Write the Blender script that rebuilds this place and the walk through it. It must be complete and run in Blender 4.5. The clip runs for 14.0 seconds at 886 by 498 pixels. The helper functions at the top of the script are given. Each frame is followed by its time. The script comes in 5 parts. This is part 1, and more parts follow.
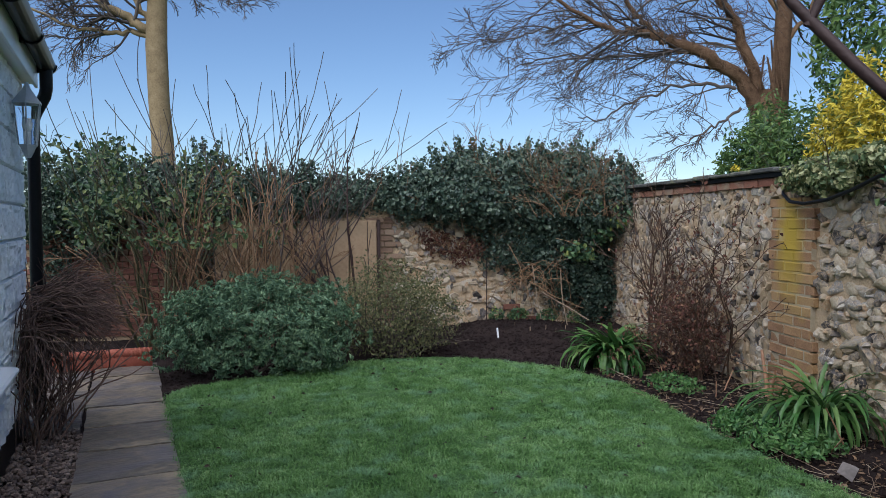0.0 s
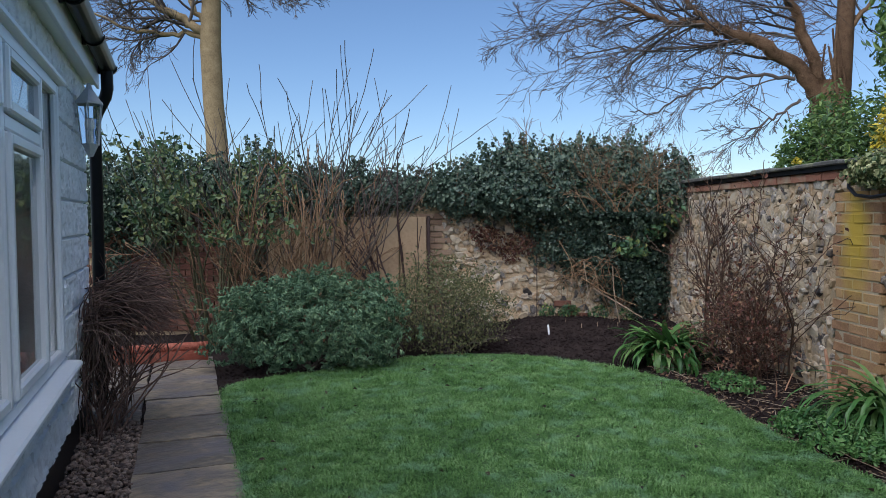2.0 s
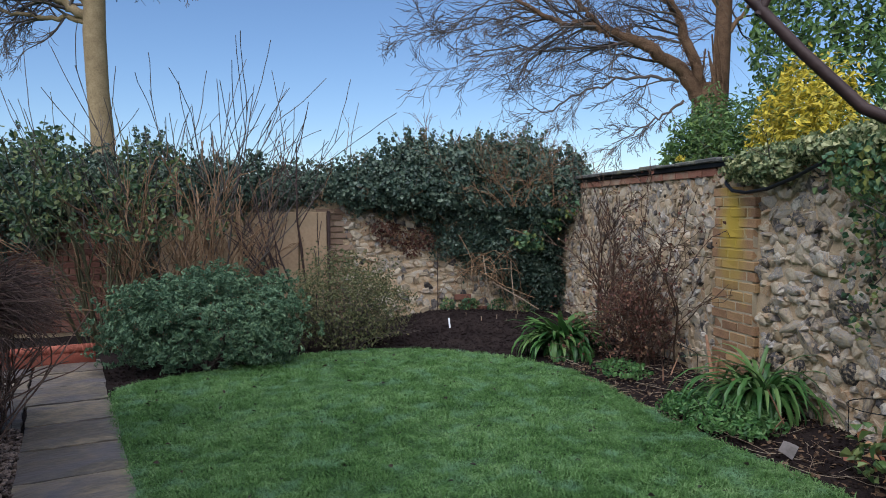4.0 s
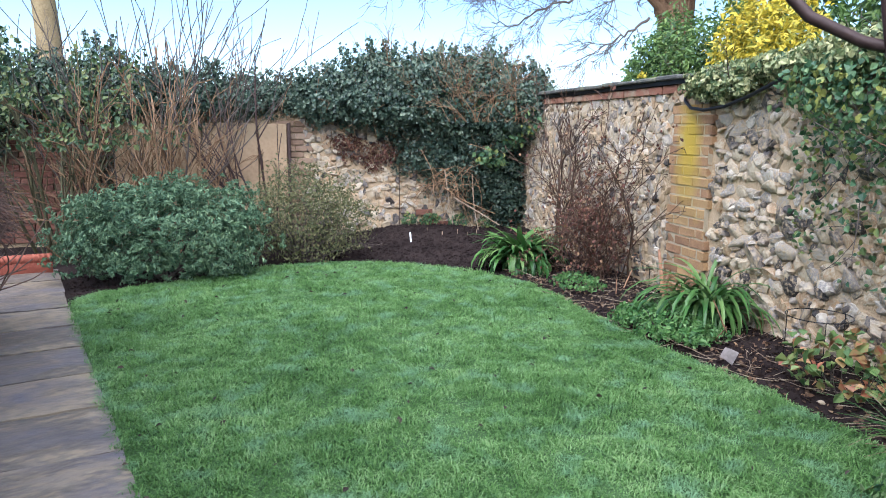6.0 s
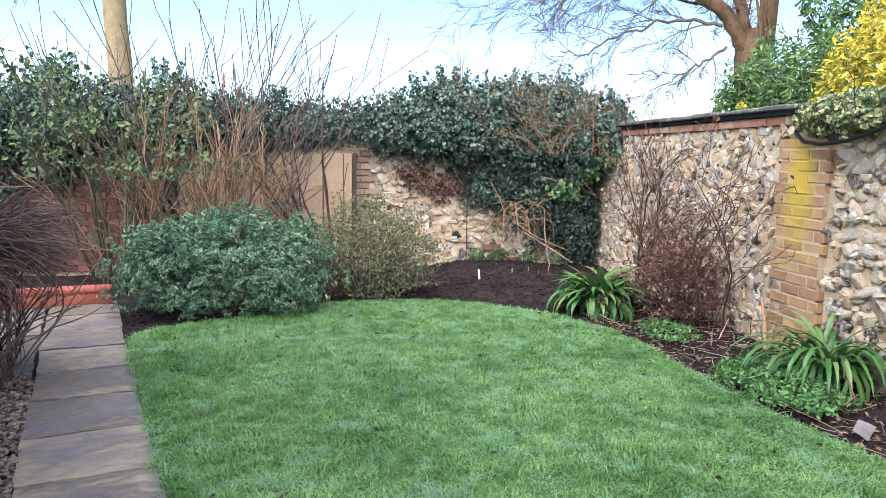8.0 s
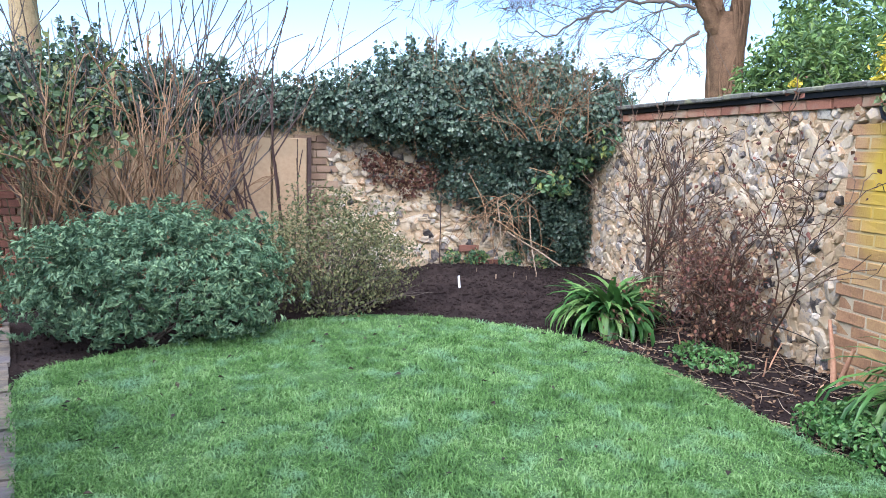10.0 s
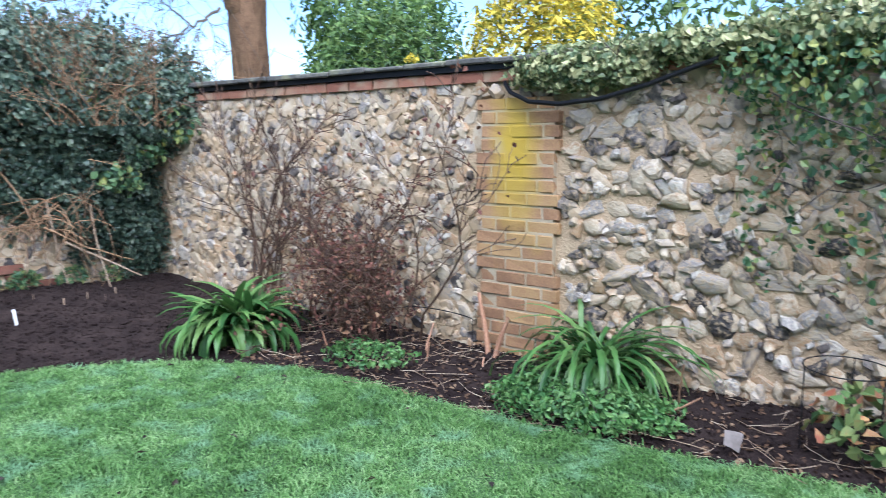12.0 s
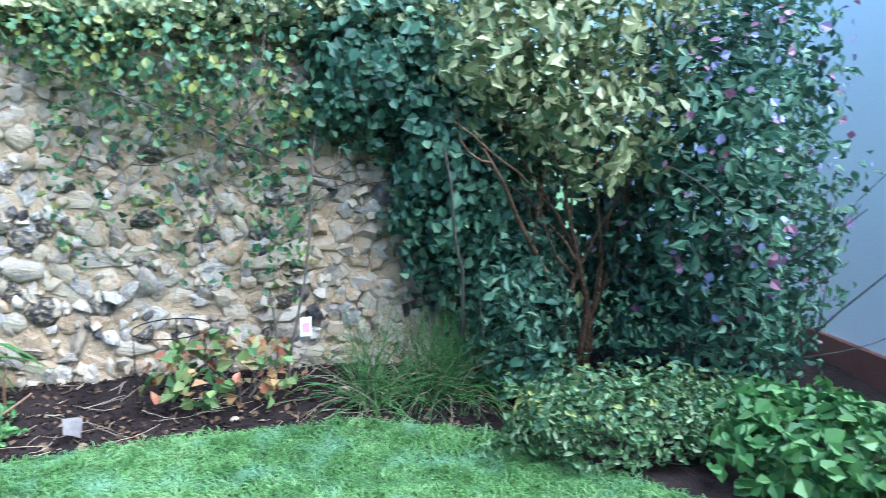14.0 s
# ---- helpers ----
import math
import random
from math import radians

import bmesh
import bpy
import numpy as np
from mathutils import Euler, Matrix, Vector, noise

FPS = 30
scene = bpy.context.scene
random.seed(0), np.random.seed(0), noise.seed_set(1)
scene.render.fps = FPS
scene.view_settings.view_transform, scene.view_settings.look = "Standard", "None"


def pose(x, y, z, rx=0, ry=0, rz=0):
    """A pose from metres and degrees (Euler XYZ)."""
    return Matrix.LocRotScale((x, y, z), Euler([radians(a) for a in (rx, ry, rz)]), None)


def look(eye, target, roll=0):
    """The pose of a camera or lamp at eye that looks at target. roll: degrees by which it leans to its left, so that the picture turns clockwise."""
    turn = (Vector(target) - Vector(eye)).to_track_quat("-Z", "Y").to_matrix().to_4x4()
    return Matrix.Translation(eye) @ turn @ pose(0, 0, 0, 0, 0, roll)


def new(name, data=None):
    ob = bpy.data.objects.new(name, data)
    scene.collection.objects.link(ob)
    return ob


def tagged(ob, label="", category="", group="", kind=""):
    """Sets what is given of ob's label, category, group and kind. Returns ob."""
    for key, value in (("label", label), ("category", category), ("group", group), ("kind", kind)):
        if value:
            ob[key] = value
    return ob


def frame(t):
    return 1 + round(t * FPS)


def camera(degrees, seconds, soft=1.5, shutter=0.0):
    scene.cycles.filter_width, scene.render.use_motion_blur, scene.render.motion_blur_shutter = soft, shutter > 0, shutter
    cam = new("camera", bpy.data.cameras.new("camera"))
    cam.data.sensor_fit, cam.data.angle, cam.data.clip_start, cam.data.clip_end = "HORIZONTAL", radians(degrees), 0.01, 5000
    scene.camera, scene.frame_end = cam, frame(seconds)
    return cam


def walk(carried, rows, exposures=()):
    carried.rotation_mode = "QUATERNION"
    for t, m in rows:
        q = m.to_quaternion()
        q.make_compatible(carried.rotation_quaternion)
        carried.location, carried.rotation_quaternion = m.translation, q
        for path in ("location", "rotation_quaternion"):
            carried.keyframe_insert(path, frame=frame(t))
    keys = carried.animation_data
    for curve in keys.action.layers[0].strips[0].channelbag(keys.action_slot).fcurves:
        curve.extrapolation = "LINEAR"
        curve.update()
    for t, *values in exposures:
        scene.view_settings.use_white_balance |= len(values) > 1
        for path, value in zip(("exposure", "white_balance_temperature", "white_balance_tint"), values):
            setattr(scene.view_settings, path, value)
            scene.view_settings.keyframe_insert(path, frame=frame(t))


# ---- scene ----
cam = camera(62.6, 14.0, soft=0.6, shutter=0.22)
PATH = [
    (0, (0.819, 0.486, 1.388), (1.039, 2.472, 1.312), -0.2),
    (0.5, (0.824, 0.501, 1.399), (1.037, 2.487, 1.314), -0.2),
    (1, (0.806, 0.506, 1.389), (0.992, 2.495, 1.303), -0.2),
    (1.5, (0.8, 0.499, 1.382), (0.933, 2.493, 1.296), -0.3),
    (2, (0.798, 0.513, 1.383), (0.887, 2.509, 1.298), -0.4),
    (2.5, (0.796, 0.511, 1.382), (0.882, 2.508, 1.3), -0.6),
    (3, (0.844, 0.506, 1.383), (0.982, 2.5, 1.3), -0.7),
    (3.5, (0.801, 0.502, 1.375), (1.054, 2.484, 1.288), -0.5),
    (3.7, (0.796, 0.497, 1.376), (1.096, 2.472, 1.286), -0.5),
    (5.8, (0.776, 0.444, 1.355), (1.253, 2.365, 1.069), 0.6),
    (6, (0.786, 0.433, 1.342), (1.242, 2.353, 1.02), 0.5),
    (6.5, (0.781, 0.423, 1.327), (1.193, 2.338, 0.923), 0.6),
    (7, (0.781, 0.447, 1.359), (1.119, 2.386, 1.005), 1.3),
    (7.5, (0.771, 0.621, 1.364), (1.066, 2.581, 1.101), 1.4),
    (7.7, (0.751, 0.732, 1.363), (1.051, 2.694, 1.12), 1.3),
    (9.8, (0.589, 2.042, 1.334), (1.036, 3.971, 1.051), 1.4),
    (10, (0.588, 2.166, 1.331), (1.064, 4.089, 1.061), 1.7),
    (10.5, (0.458, 2.429, 1.344), (1.081, 4.316, 1.118), 1.2),
    (11, (0.405, 2.693, 1.356), (1.344, 4.444, 1.127), 0.8),
    (11.5, (0.383, 2.99, 1.332), (1.627, 4.537, 1.084), 0.4),
    (12, (0.327, 3.224, 1.317), (1.879, 4.45, 1.019), -0.4),
    (12.5, (0.3, 3.363, 1.328), (2.091, 4.18, 0.977), -0.4),
    (13, (0.37, 3.451, 1.336), (2.309, 3.788, 0.979), 0.8),
    (13.5, (0.378, 3.434, 1.397), (2.335, 3.32, 1.002), 1.4),
    (14, (0.321, 3.229, 1.309), (2.241, 2.794, 0.954), 0.6),
]
walk(cam, [(t, look(eye, target, roll)) for t, eye, target, roll in PATH],
     [(0, .52, 5850, 12), (3.7, .52, 5850, 12), (5.8, 1.5, 5750, 13), (6.0, 1.72, 5700, 13), (6.5, 2.05, 5520, 14), (7.5, 2.0, 5950, 15), (10.5, 1.95, 5650, 15), (11.2, 1.88, 5600, 14), (12.5, 1.86, 5300, 11), (13.5, 2.42, 5020, 6), (14, 2.58, 4950, 5)])

# ---- light ----
SUN_EL, SUN_AZ = 49.0, 211.0          # wide hazy light from over the house; azimuth clockwise from +y
world = bpy.data.worlds.new("sky")
scene.world = world
world.use_nodes = True
wn = world.node_tree.nodes
sky = wn.new("ShaderNodeTexSky")
sky.sky_type = "NISHITA"
sky.sun_disc = False
sky.sun_elevation = radians(SUN_EL)
sky.sun_rotation = radians(SUN_AZ)
sky.air_density, sky.dust_density, sky.ozone_density = 1.0, 0.0, 4.0
world.node_tree.links.new(sky.outputs[0], wn["Background"].inputs[0])
wn["Background"].inputs[1].default_value = 0.082
sun = new("sun", bpy.data.lights.new("sun", "SUN"))
sun.data.energy, sun.data.angle, sun.data.color = 4.6, radians(98), (1.0, 0.97, 0.92)
az, el = radians(SUN_AZ), radians(SUN_EL)
sun.matrix_world = look((math.sin(az) * 30, math.cos(az) * 30, 30 * math.tan(el)), (0, 0, 0))

# ---- materials ----


def material(name, colours, rough=0.8, scale=8.0, fine=60.0, bump=0.3, vary="", amount=0.6, metal=0.0, translucent=0.0, spec=0.3, dist=0.01, stain=None, streak=None):
    """A mottled material: a ramp of colours driven by two scales of noise and, with vary, a value of each island or object."""
    m = bpy.data.materials.new(name)
    m.use_nodes = True
    nt = m.node_tree
    nd, lk = nt.nodes, nt.links
    b = nd["Principled BSDF"]
    tc = nd.new("ShaderNodeTexCoord")
    n1, n2 = nd.new("ShaderNodeTexNoise"), nd.new("ShaderNodeTexNoise")
    n1.inputs["Scale"].default_value, n2.inputs["Scale"].default_value = scale, fine
    n1.inputs["Detail"].default_value, n2.inputs["Detail"].default_value = 4, 5
    where = tc.outputs["Object"]
    if vary == "object":                   # pieces that share a mesh take their own part of the pattern
        info, far_off, shift = nd.new("ShaderNodeObjectInfo"), nd.new("ShaderNodeMath"), nd.new("ShaderNodeVectorMath")
        far_off.operation, far_off.inputs[1].default_value = "MULTIPLY", 60.0
        lk.new(info.outputs["Random"], far_off.inputs[0])
        lk.new(where, shift.inputs[0])
        lk.new(far_off.outputs[0], shift.inputs[1])
        where = shift.outputs[0]
    if streak:                             # turn about z, then squeeze across
        mp = nd.new("ShaderNodeMapping")
        mp.inputs["Rotation"].default_value, mp.inputs["Scale"].default_value = (0, 0, radians(streak[0])), (1, streak[1], 1)
        lk.new(where, mp.inputs["Vector"])
        where = mp.outputs[0]
        n1.inputs["Distortion"].default_value = .8
    for n in (n1, n2):
        lk.new(where, n.inputs["Vector"])
    mix = nd.new("ShaderNodeMath")
    mix.operation = "MULTIPLY_ADD"
    lk.new(n2.outputs[0], mix.inputs[0])
    mix.inputs[1].default_value = 0.5
    half = nd.new("ShaderNodeMath")
    half.operation = "MULTIPLY"
    half.inputs[1].default_value = 0.5
    lk.new(n1.outputs[0], half.inputs[0])
    lk.new(half.outputs[0], mix.inputs[2])
    stretch = nd.new("ShaderNodeMapRange")
    stretch.inputs["From Min"].default_value, stretch.inputs["From Max"].default_value = 0.3, 0.7
    lk.new(mix.outputs[0], stretch.inputs["Value"])
    value = stretch.outputs[0]
    if vary:
        src = nd.new("ShaderNodeNewGeometry").outputs["Random Per Island"] if vary == "island" else nd.new("ShaderNodeObjectInfo").outputs["Random"]
        mm = nd.new("ShaderNodeMix")
        mm.inputs[0].default_value = amount
        lk.new(value, mm.inputs[2])
        lk.new(src, mm.inputs[3])
        wide = nd.new("ShaderNodeMapRange")
        wide.inputs["From Min"].default_value, wide.inputs["From Max"].default_value = .5 - .42 * amount - .06, .5 + .42 * amount + .06
        lk.new(mm.outputs[0], wide.inputs["Value"])
        value = wide.outputs[0]
    ramp = nd.new("ShaderNodeValToRGB")
    el = ramp.color_ramp.elements
    while len(el) < len(colours):
        el.new(0.5)
    for i, c in enumerate(colours):
        el[i].position = i / max(1, len(colours) - 1)
        el[i].color = (*c, 1)
    lk.new(value, ramp.inputs[0])
    col = ramp.outputs[0]
    if stain:
        sc, lo, hi, scl = stain
        n3 = nd.new("ShaderNodeTexNoise")
        n3.inputs["Scale"].default_value = scl
        n3.inputs["Detail"].default_value = 6
        n3.inputs["Distortion"].default_value = 1.2 if streak else 0.0
        lk.new(where, n3.inputs["Vector"])
        mr = nd.new("ShaderNodeMapRange")
        mr.inputs["From Min"].default_value, mr.inputs["From Max"].default_value = lo, hi
        lk.new(n3.outputs[0], mr.inputs["Value"])
        mc = nd.new("ShaderNodeMix")
        mc.data_type = "RGBA"
        lk.new(mr.outputs[0], mc.inputs[0])
        lk.new(col, mc.inputs[6])
        mc.inputs[7].default_value = (*sc, 1)
        col = mc.outputs[2]
    lk.new(col, b.inputs["Base Color"])
    b.inputs["Roughness"].default_value, b.inputs["Metallic"].default_value = rough, metal
    b.inputs["Specular IOR Level"].default_value = spec
    if bump:
        bp = nd.new("ShaderNodeBump")
        bp.inputs["Strength"].default_value, bp.inputs["Distance"].default_value = bump, dist
        lk.new(mix.outputs[0], bp.inputs["Height"])
        lk.new(bp.outputs[0], b.inputs["Normal"])
    if translucent:
        tr, ms = nd.new("ShaderNodeBsdfTranslucent"), nd.new("ShaderNodeMixShader")
        lk.new(col, tr.inputs[0])
        ms.inputs[0].default_value = translucent
        lk.new(b.outputs[0], ms.inputs[1])
        lk.new(tr.outputs[0], ms.inputs[2])
        lk.new(ms.outputs[0], nd["Material Output"].inputs[0])
    return m


def lichen(m):
    """A streak of yellow lichen down the middle of the pier, broken up by noise, in the place's own space."""
    nd, lk = m.node_tree.nodes, m.node_tree.links
    b = nd["Principled BSDF"]
    old = b.inputs["Base Color"].links[0].from_socket
    pos, sep = nd.new("ShaderNodeNewGeometry"), nd.new("ShaderNodeSeparateXYZ")
    lk.new(pos.outputs["Position"], sep.inputs[0])
    n = nd.new("ShaderNodeTexNoise")
    n.inputs["Scale"].default_value, n.inputs["Detail"].default_value = 5.0, 6
    lk.new(pos.outputs["Position"], n.inputs["Vector"])
    masks = []
    for out, lo, mid in (("Y", 5.55, .22), ("Z", 1.22, .6)):
        d = nd.new("ShaderNodeMath")
        d.operation = "SUBTRACT"
        lk.new(sep.outputs[out], d.inputs[0])
        d.inputs[1].default_value = lo
        ab = nd.new("ShaderNodeMath")
        ab.operation = "ABSOLUTE"
        lk.new(d.outputs[0], ab.inputs[0])
        mr = nd.new("ShaderNodeMapRange")
        mr.inputs["From Min"].default_value, mr.inputs["From Max"].default_value = mid, mid * .2
        lk.new(ab.outputs[0], mr.inputs["Value"])
        masks.append(mr.outputs[0])
    mu = nd.new("ShaderNodeMath")
    mu.operation = "MULTIPLY"
    lk.new(masks[0], mu.inputs[0])
    lk.new(masks[1], mu.inputs[1])
    ad = nd.new("ShaderNodeMath")
    ad.operation = "ADD"
    lk.new(mu.outputs[0], ad.inputs[0])
    lk.new(n.outputs[0], ad.inputs[1])
    fr = nd.new("ShaderNodeMapRange")
    fr.inputs["From Min"].default_value, fr.inputs["From Max"].default_value = .6, 1.45
    lk.new(ad.outputs[0], fr.inputs["Value"])
    mc = nd.new("ShaderNodeMix")
    mc.data_type = "RGBA"
    lk.new(fr.outputs[0], mc.inputs[0])
    lk.new(old, mc.inputs[6])
    mc.inputs[7].default_value = (.37, .255, .035, 1)
    lk.new(mc.outputs[2], b.inputs["Base Color"])


def leafy(name, *colours, rough=0.5, tr=0.2):
    return material(name, colours, rough=rough, scale=1.6, fine=30, bump=0, vary="island", amount=0.7, translucent=tr, spec=0.35)


M = {}
M["grass"] = material("grass_blade", [(.042, .098, .022), (.074, .162, .038), (.112, .226, .062), (.205, .325, .125)], rough=.55, scale=1.5, fine=7, bump=0, vary="island", amount=.42, translucent=.25, stain=((.160, .290, .165), .52, .74, 5.0))
M["turf"] = material("turf", [(.022, .048, .014), (.040, .085, .026), (.066, .125, .042)], rough=.95, scale=3, fine=90, bump=.8, dist=.02)
M["soil"] = material("soil", [(.009, .006, .006), (.019, .013, .012), (.037, .026, .023)], rough=.97, scale=5, fine=70, bump=1, dist=.03, spec=.1)
M["mortar"] = material("lime_mortar", [(.297, .210, .126), (.396, .290, .180), (.473, .360, .234)], rough=.95, scale=7, fine=60, bump=1, dist=.03)
FLINT = [(.030, .026, .025), (.105, .090, .082), (.255, .205, .150), (.370, .300, .205), (.430, .360, .265), (.275, .240, .205), (.380, .305, .205), (.430, .360, .260), (.310, .190, .098), (.380, .310, .225), (.190, .172, .162), (.450, .400, .325)]
M["flint"] = material("flint_piece", FLINT, rough=.5, scale=3, fine=7, bump=.5, dist=.04, vary="object", amount=.8, stain=((.330, .245, .150), .50, .66, 6))
M["flints"] = material("flint_joined", FLINT, rough=.5, scale=14, fine=45, bump=.6, dist=.012, vary="island", amount=.78, stain=((.330, .245, .150), .50, .66, 5))
M["lichen_brick"] = material("lichen_brick", [(.205, .112, .062), (.280, .160, .082), (.335, .212, .098)], rough=.9, scale=9, fine=90, bump=.5, vary="object", amount=.45)
lichen(M["lichen_brick"])
M["red_brick"] = material("red_brick", [(.070, .029, .021), (.125, .050, .034), (.175, .080, .055)], rough=.9, scale=9, fine=90, bump=.5, vary="object", amount=.6, stain=((.085, .081, .052), .52, .75, 2.5))
M["tan_brick"] = material("old_tan_brick", [(.140, .085, .055), (.215, .140, .092), (.275, .195, .135)], rough=.9, scale=9, fine=90, bump=.5, vary="object", amount=.6)
M["course_brick"] = material("faded_red_brick", [(.185, .075, .048), (.265, .120, .075), (.315, .190, .120)], rough=.9, scale=9, fine=90, bump=.5, vary="object", amount=.6, stain=((.300, .225, .150), .5, .7, 6))
M["brick_joint"] = material("brick_joint", [(.299, .238, .158), (.387, .326, .229)], rough=.95, scale=6, fine=90, bump=.4)
lichen(M["brick_joint"])
M["coping"] = material("coping_tile", [(.035, .035, .033), (.075, .072, .065), (.15, .15, .12)], rough=.9, scale=5, fine=50, bump=.5, stain=((.2, .2, .1), .55, .75, 5))
M["slab"] = material("riven_slab", [(.092, .080, .067), (.158, .130, .099), (.255, .204, .140)], rough=.45, scale=2.5, fine=18, bump=.7, dist=.02, vary="object", amount=.3, stain=((.112, .102, .112), .42, .72, 1.7), streak=(-24, 1.9))
M["gravel"] = material("gravel_stone", [(.043, .031, .027), (.108, .075, .061), (.202, .150, .122), (.072, .058, .054)], rough=.8, scale=20, fine=90, bump=.2, vary="island", amount=.8)
M["terracotta"] = material("terracotta", [(.258, .070, .044), (.319, .099, .063), (.350, .127, .081)], rough=.85, scale=7, fine=60, bump=.3, vary="object", amount=.3)
M["white_block"] = material("painted_block", [(.651, .651, .640), (.798, .798, .798), (.861, .861, .861)], rough=.8, scale=5, fine=45, bump=.7, dist=.012, stain=((.315, .284, .231), .6, .8, 4))
M["white_render"] = material("white_render", [(.8, .81, .82), (.86, .87, .88)], rough=.85, scale=2, fine=60, bump=.3)
M["pvc"] = material("white_pvc", [(.835, .845, .856), (.877, .888, .899)], rough=.3, scale=3, fine=30, bump=0, spec=.5)
M["black"] = material("black_plastic", [(.004, .004, .005), (.010, .010, .011)], rough=.4, scale=6, fine=50, bump=.1, spec=.2)
M["panel"] = material("weathered_board", [(.235, .155, .090), (.300, .208, .125), (.340, .245, .155)], rough=.85, scale=2, fine=30, bump=.3, stain=((.2, .15, .09), .5, .75, 2))
M["zinc"] = material("grey_metal", [(.374, .384, .393), (.468, .478, .486)], rough=.45, scale=8, fine=60, bump=.1, spec=.5)
M["bark_pale"] = material("pale_bark", [(.115, .082, .043), (.180, .131, .069), (.245, .184, .104)], rough=.9, scale=6, fine=40, bump=.7)
# brown bark whose warm tone also carries the low sunlight on the tree
M["bark_warm"] = material("ivy_stemmed_bark", [(.048, .027, .014), (.105, .060, .033), (.163, .096, .055)], rough=.95, scale=7, fine=50, bump=1, dist=.04)
M["bark_dark"] = material("dark_bark", [(.018, .008, .007), (.035, .018, .015), (.050, .030, .025)], rough=.6, scale=10, fine=50, bump=.4)
M["twig"] = material("brown_twig", [(.098, .056, .030), (.175, .102, .055), (.255, .160, .090)], rough=.85, scale=10, fine=60, bump=.2, vary="island", amount=.6)
M["twig_grey"] = material("grey_twig", [(.036, .028, .025), (.072, .057, .049), (.118, .096, .080)], rough=.9, scale=10, fine=60, bump=.2, vary="island", amount=.6)
M["twig_red"] = material("red_brown_twig", [(.036, .020, .015), (.070, .040, .026), (.110, .070, .045)], rough=.85, scale=10, fine=60, bump=.2, vary="island", amount=.6)
M["twig_olive"] = material("green_brown_stem", [(.030, .028, .014), (.060, .055, .026), (.100, .090, .045)], rough=.8, scale=10, fine=60, bump=.2, vary="object", amount=.5)
M["twig_dead"] = material("dead_twig", [(.052, .032, .026), (.105, .066, .052), (.185, .122, .098)], rough=.9, scale=10, fine=60, bump=.2, vary="island", amount=.6)
M["straw"] = material("dry_stalk", [(.16, .11, .075), (.26, .19, .13), (.38, .31, .23)], rough=.85, scale=10, fine=60, bump=.2, vary="island", amount=.6)
M["ivy"] = leafy("ivy_leaf", (.018, .034, .025), (.038, .066, .047), (.070, .104, .070), (.128, .162, .108), rough=.35)
M["ivy_var"] = leafy("variegated_ivy_leaf", (.036, .070, .028), (.099, .132, .052), (.216, .238, .104), (.414, .396, .200), rough=.45)
M["rose_leaf"] = leafy("rose_leaf", (.026, .066, .034), (.046, .105, .048), (.076, .145, .060), (.120, .180, .068), (.260, .265, .065))
M["rose_dark"] = leafy("rose_leaf_dull", (.018, .042, .018), (.034, .068, .026), (.056, .096, .036), (.092, .125, .045), (.150, .165, .050))
M["sage"] = leafy("grey_green_leaf", (.038, .086, .046), (.074, .140, .076), (.122, .202, .112), (.195, .285, .150), rough=.6)
M["olive"] = leafy("olive_leaf", (.05, .06, .025), (.08, .09, .035), (.12, .125, .05), (.17, .15, .07), rough=.6)
M["yellow_leaf"] = leafy("golden_leaf", (.098, .126, .018), (.344, .286, .027), (.492, .386, .027), (.558, .437, .054))
M["laurel"] = leafy("evergreen_leaf", (.026, .056, .020), (.058, .112, .030), (.091, .157, .040), (.143, .202, .050))
M["dark_leaf"] = leafy("dark_glossy_leaf", (.020, .050, .030), (.043, .098, .060), (.078, .155, .090), (.135, .215, .118), rough=.5)
M["strap"] = leafy("strap_leaf", (.03, .09, .025), (.06, .15, .035), (.1, .21, .05), (.16, .27, .08), rough=.35)
M["strap_one"] = material("strap_leaf_one", [(.024, .068, .020), (.044, .116, .028), (.076, .160, .040), (.136, .216, .068)], rough=.35, scale=4, fine=25, bump=0, vary="object", amount=.7, translucent=.2)
M["weed"] = leafy("weed_leaf", (.03, .085, .025), (.055, .14, .035), (.09, .19, .05), (.14, .24, .08))
M["stick"] = material("peeled_stick", [(.3, .15, .09), (.42, .23, .14), (.5, .3, .2)], rough=.8, scale=8, fine=50, bump=.3)
M["euonymus"] = leafy("lime_edged_leaf", (.027, .060, .021), (.054, .114, .036), (.119, .198, .071), (.216, .270, .142))
M["dark_litter"] = leafy("sodden_leaf", (.014, .010, .008), (.030, .020, .014), (.060, .040, .028), rough=.7, tr=.05)
M["litter"] = leafy("fallen_leaf", (.030, .015, .009), (.066, .036, .018), (.120, .066, .036), (.180, .120, .072), rough=.8, tr=.1)
M["red_dry"] = leafy("dry_red_leaf", (.048, .018, .014), (.098, .036, .025), (.145, .062, .040), (.190, .115, .060), rough=.8, tr=.1)
M["pink"] = leafy("pink_petal", (.180, .072, .120), (.252, .120, .180), (.180, .180, .330), (.240, .252, .420))
M["red_leaf"] = leafy("autumn_leaf", (.06, .12, .04), (.12, .2, .06), (.2, .24, .08), (.34, .1, .06), (.4, .3, .12))
M["paper"] = material("white_paper", [(.128, .109, .099), (.204, .178, .166)], rough=.8, scale=10, fine=60, bump=.2)

glass = bpy.data.materials.new("window_glass")
glass.use_nodes = True
gb = glass.node_tree.nodes["Principled BSDF"]
gb.inputs["Base Color"].default_value = (.9, .95, .95, 1)
gb.inputs["Roughness"].default_value, gb.inputs["Transmission Weight"].default_value, gb.inputs["IOR"].default_value = .02, 1.0, 1.45
M["glass"] = glass

# ---- building blocks ----
rng = np.random.default_rng(7)


